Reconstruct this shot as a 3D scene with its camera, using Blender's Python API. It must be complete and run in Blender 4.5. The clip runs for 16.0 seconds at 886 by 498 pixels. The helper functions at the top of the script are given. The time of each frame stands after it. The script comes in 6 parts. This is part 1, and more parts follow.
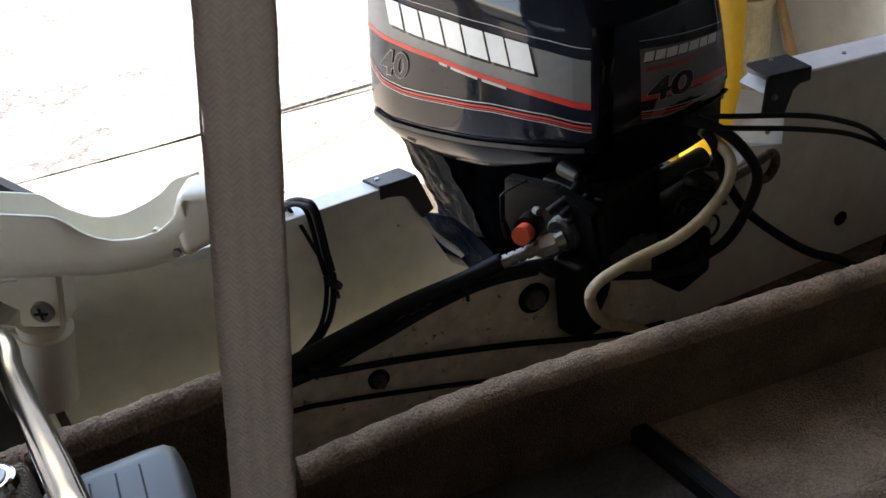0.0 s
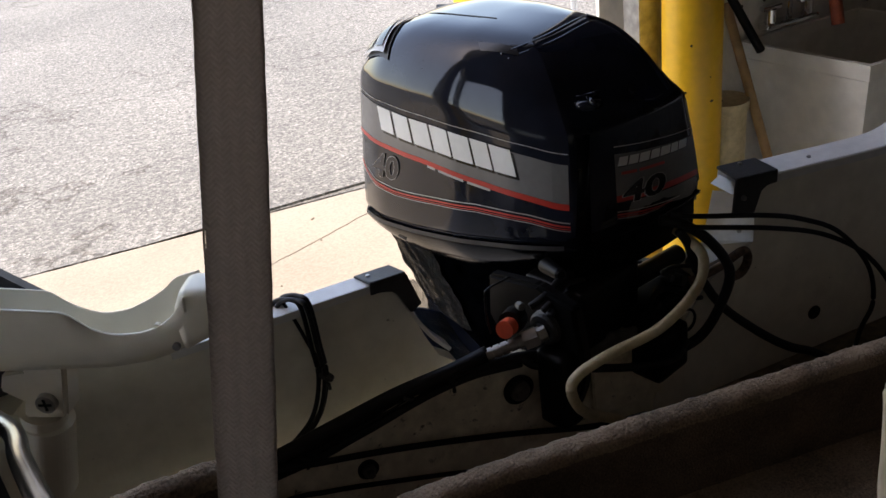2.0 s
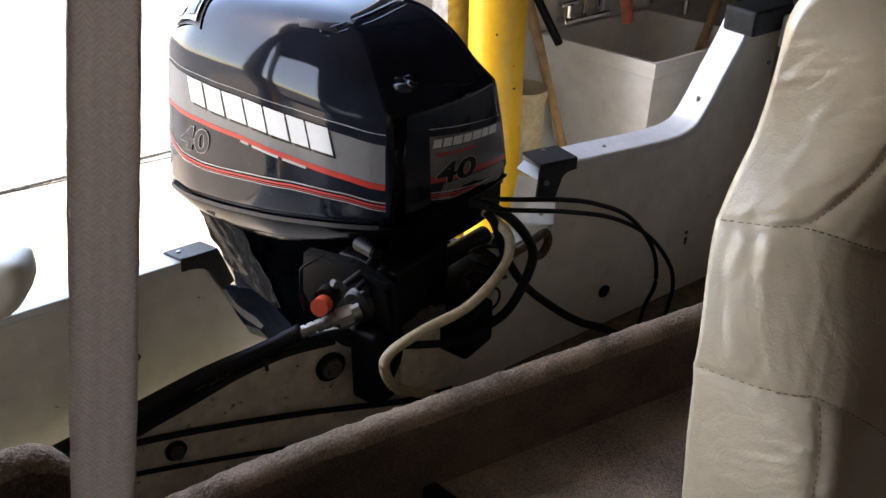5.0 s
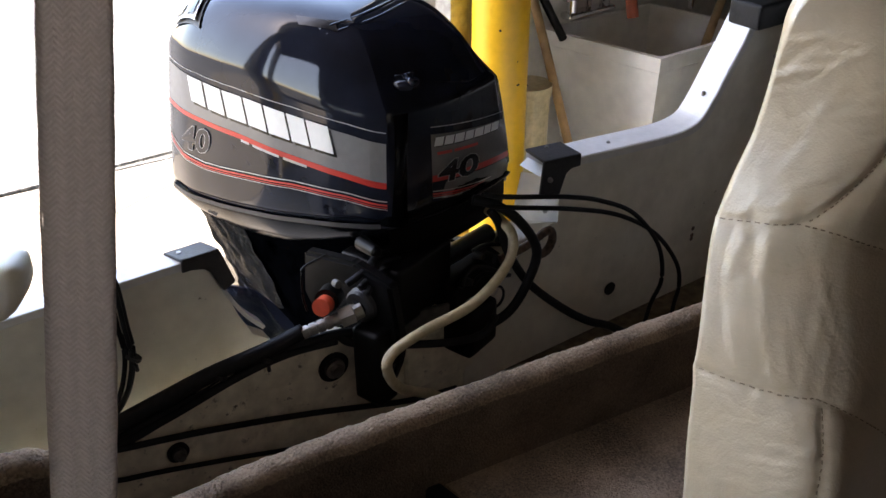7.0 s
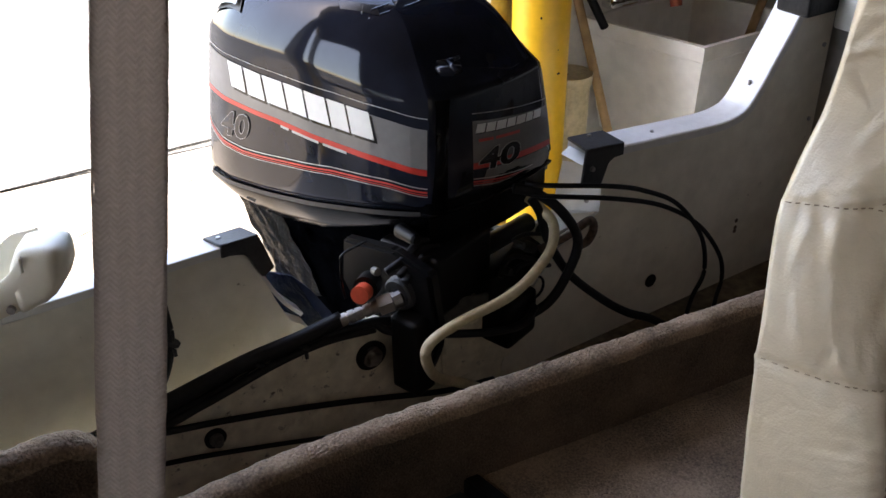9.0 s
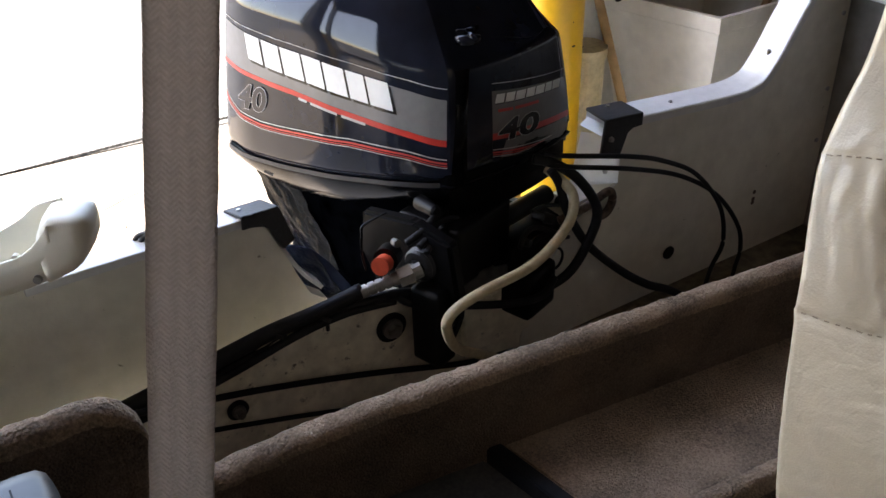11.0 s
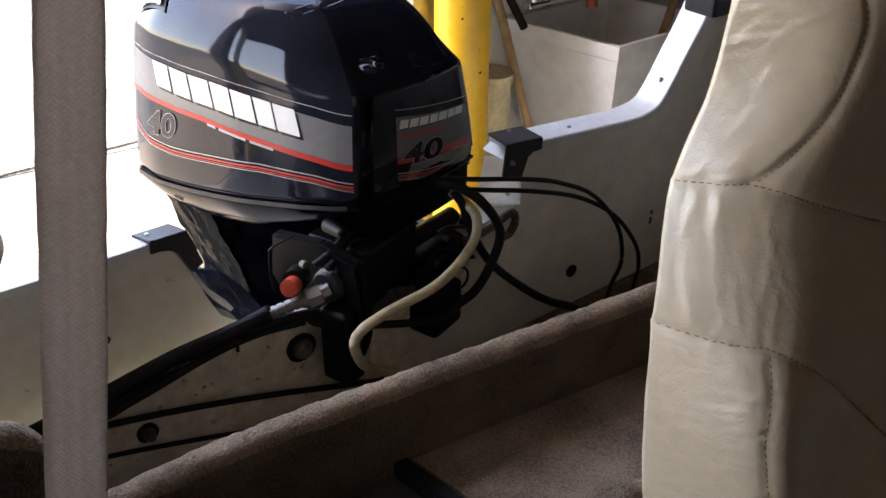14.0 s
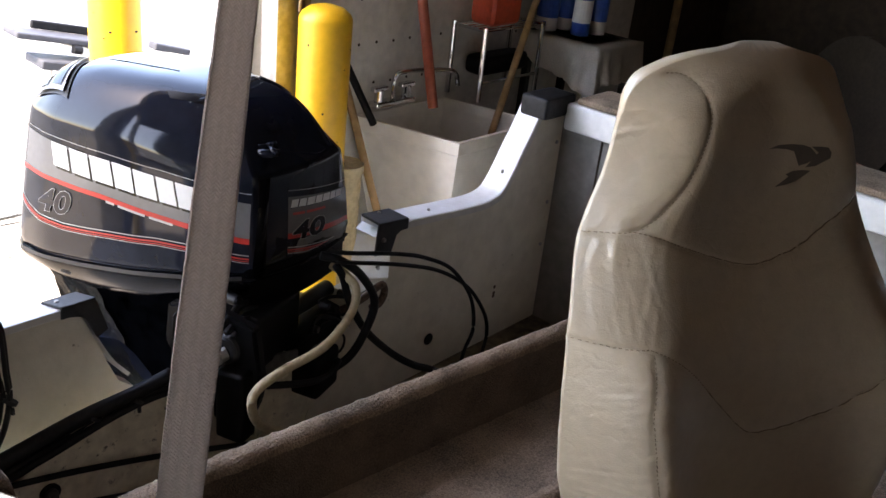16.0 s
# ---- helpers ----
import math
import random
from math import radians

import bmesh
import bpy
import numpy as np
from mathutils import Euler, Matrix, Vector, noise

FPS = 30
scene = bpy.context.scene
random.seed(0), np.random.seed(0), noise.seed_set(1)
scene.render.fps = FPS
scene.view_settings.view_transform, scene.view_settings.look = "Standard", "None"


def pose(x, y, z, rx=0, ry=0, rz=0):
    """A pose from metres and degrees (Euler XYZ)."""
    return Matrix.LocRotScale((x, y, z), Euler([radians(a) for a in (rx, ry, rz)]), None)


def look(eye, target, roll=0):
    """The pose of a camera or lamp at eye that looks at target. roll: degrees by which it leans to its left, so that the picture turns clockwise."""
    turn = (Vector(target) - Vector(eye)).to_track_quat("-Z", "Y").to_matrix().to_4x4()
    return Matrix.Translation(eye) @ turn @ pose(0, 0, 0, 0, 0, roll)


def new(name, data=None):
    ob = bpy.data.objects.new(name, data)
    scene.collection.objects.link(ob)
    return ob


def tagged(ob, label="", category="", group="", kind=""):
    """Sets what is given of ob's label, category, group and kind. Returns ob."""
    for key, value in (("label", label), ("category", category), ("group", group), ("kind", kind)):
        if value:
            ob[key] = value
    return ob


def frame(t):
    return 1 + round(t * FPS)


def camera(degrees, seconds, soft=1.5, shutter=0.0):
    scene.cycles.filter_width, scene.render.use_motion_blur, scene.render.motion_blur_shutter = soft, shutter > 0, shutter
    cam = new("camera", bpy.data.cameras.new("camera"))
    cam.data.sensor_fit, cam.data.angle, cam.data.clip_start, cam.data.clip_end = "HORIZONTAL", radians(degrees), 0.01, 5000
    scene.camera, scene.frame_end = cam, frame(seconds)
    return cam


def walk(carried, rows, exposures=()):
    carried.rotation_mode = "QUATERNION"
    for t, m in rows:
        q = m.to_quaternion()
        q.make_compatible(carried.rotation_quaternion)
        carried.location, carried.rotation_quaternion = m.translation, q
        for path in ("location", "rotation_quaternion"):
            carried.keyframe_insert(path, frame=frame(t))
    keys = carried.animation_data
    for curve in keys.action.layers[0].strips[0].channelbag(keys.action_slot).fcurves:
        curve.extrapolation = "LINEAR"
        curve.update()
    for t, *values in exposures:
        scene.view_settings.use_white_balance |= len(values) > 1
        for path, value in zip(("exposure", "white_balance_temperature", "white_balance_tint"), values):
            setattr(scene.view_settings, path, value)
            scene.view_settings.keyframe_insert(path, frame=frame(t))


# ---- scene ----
cam = camera(51.0, 16.0)
PATH = [
    (0, (0.0703, 0.0452, 1.7046), (0.5528, 1.3629, 0.7450), -8.259),
    (0.5, (0.0735, 0.0469, 1.7037), (0.5617, 1.3924, 0.7866), -8.369),
    (1, (0.0739, 0.0223, 1.7279), (0.5938, 1.4138, 0.9012), -7.990),
    (1.5, (0.0738, -0.0170, 1.7424), (0.6016, 1.3805, 0.9310), -8.069),
    (2, (0.0649, -0.0292, 1.7519), (0.6029, 1.3607, 0.9342), -7.754),
    (2.5, (0.0650, -0.0447, 1.7486), (0.5979, 1.3490, 0.9339), -7.773),
    (3, (0.0566, -0.0437, 1.7452), (0.6140, 1.3359, 0.9231), -7.015),
    (3.5, (0.0387, -0.0350, 1.7492), (0.6563, 1.3088, 0.9109), -5.413),
    (4, (0.0118, -0.0115, 1.7466), (0.7358, 1.2695, 0.8952), -2.775),
    (4.5, (0.0086, -0.0192, 1.7431), (0.8211, 1.2071, 0.8910), -0.476),
    (5, (0.0170, -0.0169, 1.7629), (0.8730, 1.1642, 0.8898), 0.602),
    (7.5, (0.0438, -0.0128, 1.7538), (0.8791, 1.1790, 0.8753), -0.425),
    (8, (0.0507, -0.0130, 1.7432), (0.8834, 1.1871, 0.8735), -0.554),
    (8.5, (0.0492, -0.0075, 1.7376), (0.8747, 1.2012, 0.8730), -0.541),
    (9, (0.0314, 0.0090, 1.7388), (0.8204, 1.2245, 0.8500), -0.715),
    (11.5, (0.0067, 0.0167, 1.7188), (0.7767, 1.2226, 0.8007), -1.568),
    (12, (0.0087, 0.0180, 1.7193), (0.8012, 1.2146, 0.8082), -1.395),
    (12.5, (0.0126, 0.0169, 1.7208), (0.8239, 1.2036, 0.8134), -1.231),
    (13, (0.0080, -0.0018, 1.7345), (0.8417, 1.1710, 0.8291), -0.827),
    (13.5, (0.0037, -0.0138, 1.7478), (0.8696, 1.1419, 0.8509), 0.012),
    (14, (0.0048, -0.0453, 1.7521), (0.8982, 1.0987, 0.8672), 0.798),
    (14.5, (0.0252, -0.1348, 1.7640), (0.9174, 1.0200, 0.8919), 0.323),
    (15, (0.0286, -0.1895, 1.7791), (0.9494, 0.9616, 0.9323), 0.811),
    (15.5, (-0.0461, -0.2126, 1.8074), (0.9702, 0.8989, 1.0190), 2.932),
    (16, (-0.2848, -0.1080, 1.8059), (0.9243, 0.8553, 1.0988), 6.681),
]
EXPOSURES = [(0, 3.28, 7600, 13), (0.5, 3.28, 7600, 13), (1, 2.85, 7600, 14), (1.5, 2.40, 7850, 15), (2, 2.27, 7700, 17), (3, 2.30, 7700, 18), (4, 2.45, 7800, 18), (4.5, 3.25, 7600, 17), (5, 3.62, 7550, 17), (9, 3.60, 7500, 17), (12, 3.70, 7550, 17), (14, 3.80, 7550, 19), (16, 3.80, 7500, 19)]
walk(cam, [(t, look(eye, target, roll)) for t, eye, target, roll in PATH], EXPOSURES)

# ---- sky and sun ----
world = bpy.data.worlds.new("world")
scene.world = world
world.use_nodes = True
wn = world.node_tree.nodes
sky = wn.new("ShaderNodeTexSky")
sky.sky_type, sky.sun_disc = "NISHITA", False
sky.sun_elevation, sky.sun_rotation = radians(58), radians(-75)
world.node_tree.links.new(sky.outputs[0], wn["Background"].inputs[0])
wn["Background"].inputs[1].default_value = 0.15
sun = new("sun", bpy.data.lights.new("sun", "SUN"))
sun.data.energy, sun.data.angle, sun.data.color = 2.05, radians(0.6), (1.0, 0.95, 0.88)
sun.matrix_world = look((-8, 1.2, 13), (0, 0, 0))

# ---- materials ----
def mat(name, color, rough=0.5, metal=0.0, spread=0.15, grain=60.0, blotch=3.0, bump=0.0, bump_scale=None, dark=None, coat=0.0, per_object=0.0):
    """A surface with colour variation at two scales (fine grain, large blotches) and fine relief."""
    m = bpy.data.materials.new(name)
    m.use_nodes = True
    nt = m.node_tree
    b = nt.nodes["Principled BSDF"]
    b.inputs["Roughness"].default_value, b.inputs["Metallic"].default_value = rough, metal
    b.inputs["Coat Weight"].default_value = coat
    tc = nt.nodes.new("ShaderNodeTexCoord")
    fine, large = nt.nodes.new("ShaderNodeTexNoise"), nt.nodes.new("ShaderNodeTexNoise")
    for n, s, d in ((fine, grain, 4.0), (large, blotch, 5.0)):
        n.inputs["Scale"].default_value, n.inputs["Detail"].default_value = s, d
        nt.links.new(tc.outputs["Object"], n.inputs["Vector"])
    add = nt.nodes.new("ShaderNodeMath")
    add.operation = "ADD"
    nt.links.new(fine.outputs[0], add.inputs[0])
    nt.links.new(large.outputs[0], add.inputs[1])
    ramp = nt.nodes.new("ShaderNodeValToRGB")
    lo = dark or tuple(c * (1 - spread * 1.6) for c in color)
    hi = tuple(min(1.0, c * (1 + spread)) for c in color)
    ramp.color_ramp.elements[0].position, ramp.color_ramp.elements[1].position = 0.36, 0.62
    ramp.color_ramp.elements[0].color, ramp.color_ramp.elements[1].color = (*lo, 1), (*hi, 1)
    half = nt.nodes.new("ShaderNodeMath")
    half.operation = "MULTIPLY"
    half.inputs[1].default_value = 0.5
    nt.links.new(add.outputs[0], half.inputs[0])
    nt.links.new(half.outputs[0], ramp.inputs[0])
    nt.links.new(ramp.outputs[0], b.inputs["Base Color"])
    if bump:
        bn = nt.nodes.new("ShaderNodeTexNoise")
        bn.inputs["Scale"].default_value, bn.inputs["Detail"].default_value = bump_scale or grain, 3.0
        nt.links.new(tc.outputs["Object"], bn.inputs["Vector"])
        bp = nt.nodes.new("ShaderNodeBump")
        bp.inputs["Strength"].default_value, bp.inputs["Distance"].default_value = bump, 0.01
        nt.links.new(bn.outputs[0], bp.inputs["Height"])
        nt.links.new(bp.outputs[0], b.inputs["Normal"])
    return m


def asphalt():
    """Weathered asphalt: pale and dark stones set in grey binder, with large stains and meandering cracks."""
    m = mat("asphalt", (0.152, 0.152, 0.144), 0.9, spread=0.2, grain=30, blotch=0.5, bump=0.0)
    nt, b = m.node_tree, m.node_tree.nodes["Principled BSDF"]
    base = b.inputs["Base Color"].links[0].from_socket
    tc = nt.nodes.new("ShaderNodeTexCoord")
    vo = nt.nodes.new("ShaderNodeTexVoronoi")
    vo.inputs["Scale"].default_value = 95.0
    nt.links.new(tc.outputs["Object"], vo.inputs["Vector"])
    sp = nt.nodes.new("ShaderNodeSeparateColor")
    nt.links.new(vo.outputs["Color"], sp.inputs[0])
    ramp = nt.nodes.new("ShaderNodeValToRGB")
    ramp.color_ramp.interpolation = "CONSTANT"
    e = ramp.color_ramp.elements
    e[0].position, e[0].color = 0.0, (0.62, 0.61, 0.60, 1)
    e[1].position, e[1].color = 0.30, (0.9, 0.89, 0.87, 1)
    for p, c in ((0.6, 1.08), (0.78, 1.3), (0.93, 1.6)):
        k = e.new(p)
        k.color = (c, c * 0.98, c * 0.94, 1)
    nt.links.new(sp.outputs[0], ramp.inputs[0])
    mul = nt.nodes.new("ShaderNodeMix")
    mul.data_type, mul.blend_type = "RGBA", "MULTIPLY"
    mul.inputs[0].default_value = 1.0
    nt.links.new(base, mul.inputs[6])
    nt.links.new(ramp.outputs[0], mul.inputs[7])
    # cracks: edges of large warped cells
    wn2 = nt.nodes.new("ShaderNodeTexNoise")
    wn2.inputs["Scale"].default_value, wn2.inputs["Detail"].default_value = 2.2, 6.0
    nt.links.new(tc.outputs["Object"], wn2.inputs["Vector"])
    mixv = nt.nodes.new("ShaderNodeMix")
    mixv.data_type, mixv.blend_type = "RGBA", "LINEAR_LIGHT"
    mixv.inputs[0].default_value = 0.35
    nt.links.new(tc.outputs["Object"], mixv.inputs[6])
    nt.links.new(wn2.outputs["Color"], mixv.inputs[7])
    mp = nt.nodes.new("ShaderNodeMapping")
    mp.inputs["Scale"].default_value = (0.12, 0.50, 1.0)
    nt.links.new(mixv.outputs[2], mp.inputs[0])
    ck = nt.nodes.new("ShaderNodeTexVoronoi")
    ck.feature = "DISTANCE_TO_EDGE"
    ck.inputs["Scale"].default_value = 1.0
    nt.links.new(mp.outputs[0], ck.inputs["Vector"])
    cr = nt.nodes.new("ShaderNodeValToRGB")
    cr.color_ramp.elements[0].position, cr.color_ramp.elements[0].color = 0.0, (0.45, 0.42, 0.39, 1)
    cr.color_ramp.elements[1].position, cr.color_ramp.elements[1].color = 0.006, (1, 1, 1, 1)
    nt.links.new(ck.outputs["Distance"], cr.inputs[0])
    mul2 = nt.nodes.new("ShaderNodeMix")
    mul2.data_type, mul2.blend_type = "RGBA", "MULTIPLY"
    mul2.inputs[0].default_value = 1.0
    nt.links.new(mul.outputs[2], mul2.inputs[6])
    nt.links.new(cr.outputs[0], mul2.inputs[7])
    nt.links.new(mul2.outputs[2], b.inputs["Base Color"])
    bp = nt.nodes.new("ShaderNodeBump")
    bp.inputs["Strength"].default_value, bp.inputs["Distance"].default_value = 0.5, 0.006
    nt.links.new(vo.outputs["Distance"], bp.inputs["Height"])
    nt.links.new(bp.outputs[0], b.inputs["Normal"])
    return m


M_asphalt = asphalt()
M_concrete = mat("concrete", (0.238, 0.208, 0.162), 0.85, spread=0.12, grain=90, blotch=1.2, bump=0.15, bump_scale=150)
M_grime = mat("dark_grime", (0.11, 0.088, 0.062), 0.9, spread=0.3, grain=90, blotch=14)
M_floor = mat("garage_concrete", (0.34, 0.31, 0.265), 0.7, spread=0.2, grain=50, blotch=1.5, bump=0.1)
M_drywall = mat("drywall", (0.68, 0.66, 0.61), 0.85, spread=0.1, grain=30, blotch=1.5, bump=0.08, bump_scale=60)
# Stands in for the unlit corner and keeps bounce off the seat.
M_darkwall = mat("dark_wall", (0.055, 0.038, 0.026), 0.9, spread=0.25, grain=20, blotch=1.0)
M_ceiling = mat("ceiling_boards", (0.14, 0.105, 0.075), 0.9, spread=0.2, grain=20, blotch=1.0)
M_yellow = mat("yellow_paint", (0.76, 0.43, 0.02), 0.38, spread=0.06, grain=40, blotch=4, bump=0.05, bump_scale=25)
M_chip = mat("chipped_paint", (0.05, 0.035, 0.02), 0.8)
M_galv = mat("galvanized_steel", (0.45, 0.46, 0.47), 0.4, 0.9, spread=0.2, grain=40, blotch=8)
M_trimwood = mat("jamb_wood", (0.38, 0.30, 0.18), 0.6, spread=0.2, grain=30, blotch=4)
M_jamb = mat("grey_jamb_paint", (0.46, 0.46, 0.44), 0.55, spread=0.1, grain=40, blotch=3)
M_hull = mat("boat_cream_paint", (0.80, 0.76, 0.655), 0.42, spread=0.06, grain=25, blotch=4, bump=0.06, bump_scale=90, dark=(0.70, 0.66, 0.555))
M_hull_dirty = mat("boat_cream_dirty", (0.86, 0.81, 0.66), 0.5, spread=0.1, grain=35, blotch=7, bump=0.1, bump_scale=70, dark=(0.62, 0.57, 0.44))
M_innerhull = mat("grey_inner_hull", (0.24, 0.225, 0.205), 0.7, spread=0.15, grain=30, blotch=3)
M_rail = mat("white_rail", (0.70, 0.69, 0.665), 0.34, spread=0.06, grain=40, blotch=5)
M_blackplastic = mat("black_plastic", (0.020, 0.020, 0.021), 0.55, spread=0.3, grain=80, blotch=8, bump=0.1, bump_scale=200)
M_blackrubber = mat("black_rubber", (0.010, 0.010, 0.011), 0.5, spread=0.3, grain=60, blotch=10)
# Darker than real black plastic: shade under the cowl is in the colour.
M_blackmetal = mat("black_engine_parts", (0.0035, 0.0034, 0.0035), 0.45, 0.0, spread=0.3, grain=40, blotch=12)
M_capblack = mat("scuffed_black_plastic", (0.012, 0.012, 0.013), 0.5, spread=0.4, grain=40, blotch=14, bump=0.1, bump_scale=120)
M_capblack.node_tree.nodes["Principled BSDF"].inputs["Specular IOR Level"].default_value = 0.2
M_cowl = mat("black_gloss_cowl", (0.010, 0.012, 0.019), 0.06, spread=0.2, grain=20, blotch=4, coat=0.0)
M_lowcowl = mat("black_satin_cowl", (0.0045, 0.0048, 0.006), 0.16, spread=0.3, grain=20, blotch=5)
for m, v in ((M_cowl, 0.30), (M_lowcowl, 0.12), (M_blackmetal, 0.15), (M_blackrubber, 0.2)):
    m.node_tree.nodes["Principled BSDF"].inputs["Specular IOR Level"].default_value = v
M_graydecal = mat("grey_decal", (0.17, 0.165, 0.16), 0.25, spread=0.05)
M_paledecal = mat("pale_decal", (0.42, 0.41, 0.40), 0.3, spread=0.05)
M_whitedecal = mat("white_decal", (0.78, 0.78, 0.76), 0.3, spread=0.03)
M_reddecal = mat("red_decal", (0.50, 0.038, 0.028), 0.3, spread=0.06)
M_blackdecal = mat("black_decal", (0.006, 0.006, 0.007), 0.2, spread=0.05)
M_orange = mat("red_orange_plastic", (0.72, 0.10, 0.045), 0.45, spread=0.1, grain=60, blotch=10)
M_steel = mat("steel", (0.36, 0.345, 0.32), 0.42, 1.0, spread=0.15, grain=80, blotch=10)
M_chrome = mat("chrome", (0.75, 0.75, 0.76), 0.08, 1.0, spread=0.05)
# Chrome darkened in colour, in place of the dark ceiling it would mirror.
M_darkchrome = mat("darkened_chrome", (0.12, 0.12, 0.132), 0.12, 1.0, spread=0.2, grain=30, blotch=8)
M_rust = mat("rusty_steel", (0.16, 0.11, 0.08), 0.6, 0.6, spread=0.4, grain=90, blotch=12)
M_hose = mat("cream_rubber_hose", (0.55, 0.46, 0.28), 0.5, spread=0.15, grain=60, blotch=12)
# One carpet in two tones: its shaded face, then its lit top roll.
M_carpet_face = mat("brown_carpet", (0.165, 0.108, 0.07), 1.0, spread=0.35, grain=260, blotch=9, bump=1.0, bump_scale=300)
M_carpet_lit = mat("lit_edge_carpet", (0.31, 0.212, 0.138), 1.0, spread=0.35, grain=220, blotch=14, bump=1.0, bump_scale=240)
M_carpet = mat("grey_brown_carpet", (0.31, 0.22, 0.15), 1.0, spread=0.35, grain=260, blotch=9, bump=1.0, bump_scale=300)
M_strap = mat("grey_webbing", (0.46, 0.385, 0.34), 0.9, spread=0.18, grain=300, blotch=12, bump=0.6, bump_scale=400)
def translucent(m, color, share):
    """Lets light through a thin cloth."""
    nt = m.node_tree
    b, out = nt.nodes["Principled BSDF"], nt.nodes["Material Output"]
    tr, mx = nt.nodes.new("ShaderNodeBsdfTranslucent"), nt.nodes.new("ShaderNodeMixShader")
    tr.inputs[0].default_value = (*color, 1)
    mx.inputs[0].default_value = share
    nt.links.new(b.outputs[0], mx.inputs[1])
    nt.links.new(tr.outputs[0], mx.inputs[2])
    nt.links.new(mx.outputs[0], out.inputs[0])


def webbing(m):
    """Herringbone threads of a strap that leans along its length."""
    nt = m.node_tree
    b = nt.nodes["Principled BSDF"]
    tc = nt.nodes.new("ShaderNodeTexCoord")
    waves, runs = [], []
    for axis, period in (((1.0, 0.0, -0.2144), 0.0090), ((0.2144, 0.0, 1.0), 0.0034)):
        dot, mul, sin = nt.nodes.new("ShaderNodeVectorMath"), nt.nodes.new("ShaderNodeMath"), nt.nodes.new("ShaderNodeMath")
        dot.operation, mul.operation, sin.operation = "DOT_PRODUCT", "MULTIPLY", "SINE"
        dot.inputs[1].default_value = axis
        mul.inputs[1].default_value = 2 * math.pi / period
        nt.links.new(tc.outputs["Object"], dot.inputs[0])
        run = dot.outputs["Value"]
        if runs:
            zig, add = nt.nodes.new("ShaderNodeMath"), nt.nodes.new("ShaderNodeMath")
            zig.operation, add.operation = "PINGPONG", "ADD"
            zig.inputs[1].default_value = 0.0045
            nt.links.new(runs[0], zig.inputs[0])
            nt.links.new(zig.outputs[0], add.inputs[0])
            nt.links.new(run, add.inputs[1])
            run = add.outputs[0]
        runs.append(dot.outputs["Value"])
        nt.links.new(run, mul.inputs[0])
        nt.links.new(mul.outputs[0], sin.inputs[0])
        waves.append(sin.outputs[0])
    both = nt.nodes.new("ShaderNodeMath")
    both.operation = "MULTIPLY_ADD"
    both.inputs[1].default_value = 1.6
    nt.links.new(waves[1], both.inputs[0])
    nt.links.new(waves[0], both.inputs[2])
    bp = nt.nodes.new("ShaderNodeBump")
    bp.inputs["Strength"].default_value, bp.inputs["Distance"].default_value = 0.55, 0.0006
    nt.links.new(both.outputs[0], bp.inputs["Height"])
    nt.links.new(b.inputs["Normal"].links[0].from_socket, bp.inputs["Normal"])
    nt.links.new(bp.outputs[0], b.inputs["Normal"])
    ramp, mix = nt.nodes.new("ShaderNodeMapRange"), nt.nodes.new("ShaderNodeMix")
    ramp.inputs[1].default_value, ramp.inputs[2].default_value, ramp.inputs[3].default_value, ramp.inputs[4].default_value = -2.4, 2.0, 0.76, 1.08
    nt.links.new(both.outputs[0], ramp.inputs[0])
    mix.data_type, mix.blend_type = "RGBA", "MULTIPLY"
    mix.inputs[0].default_value = 1.0
    nt.links.new(b.inputs["Base Color"].links[0].from_socket, mix.inputs[6])
    nt.links.new(ramp.outputs[0], mix.inputs[7])
    nt.links.new(mix.outputs[2], b.inputs["Base Color"])


def specks(m, color, scale, level, spread=0.05):
    """Small scattered marks of dirt with a shape of their own."""
    nt = m.node_tree
    b = nt.nodes["Principled BSDF"]
    tc, n, cr, mix = nt.nodes.new("ShaderNodeTexCoord"), nt.nodes.new("ShaderNodeTexNoise"), nt.nodes.new("ShaderNodeMapRange"), nt.nodes.new("ShaderNodeMix")
    n.inputs["Scale"].default_value, n.inputs["Detail"].default_value, n.inputs["Roughness"].default_value = scale, 5.0, 0.65
    cr.inputs[1].default_value, cr.inputs[2].default_value = level, level + spread
    mix.data_type = "RGBA"
    mix.inputs[7].default_value = (*color, 1)
    nt.links.new(tc.outputs["Object"], n.inputs["Vector"])
    nt.links.new(n.outputs[0], cr.inputs[0])
    nt.links.new(cr.outputs[0], mix.inputs[0])
    nt.links.new(b.inputs["Base Color"].links[0].from_socket, mix.inputs[6])
    nt.links.new(mix.outputs[2], b.inputs["Base Color"])


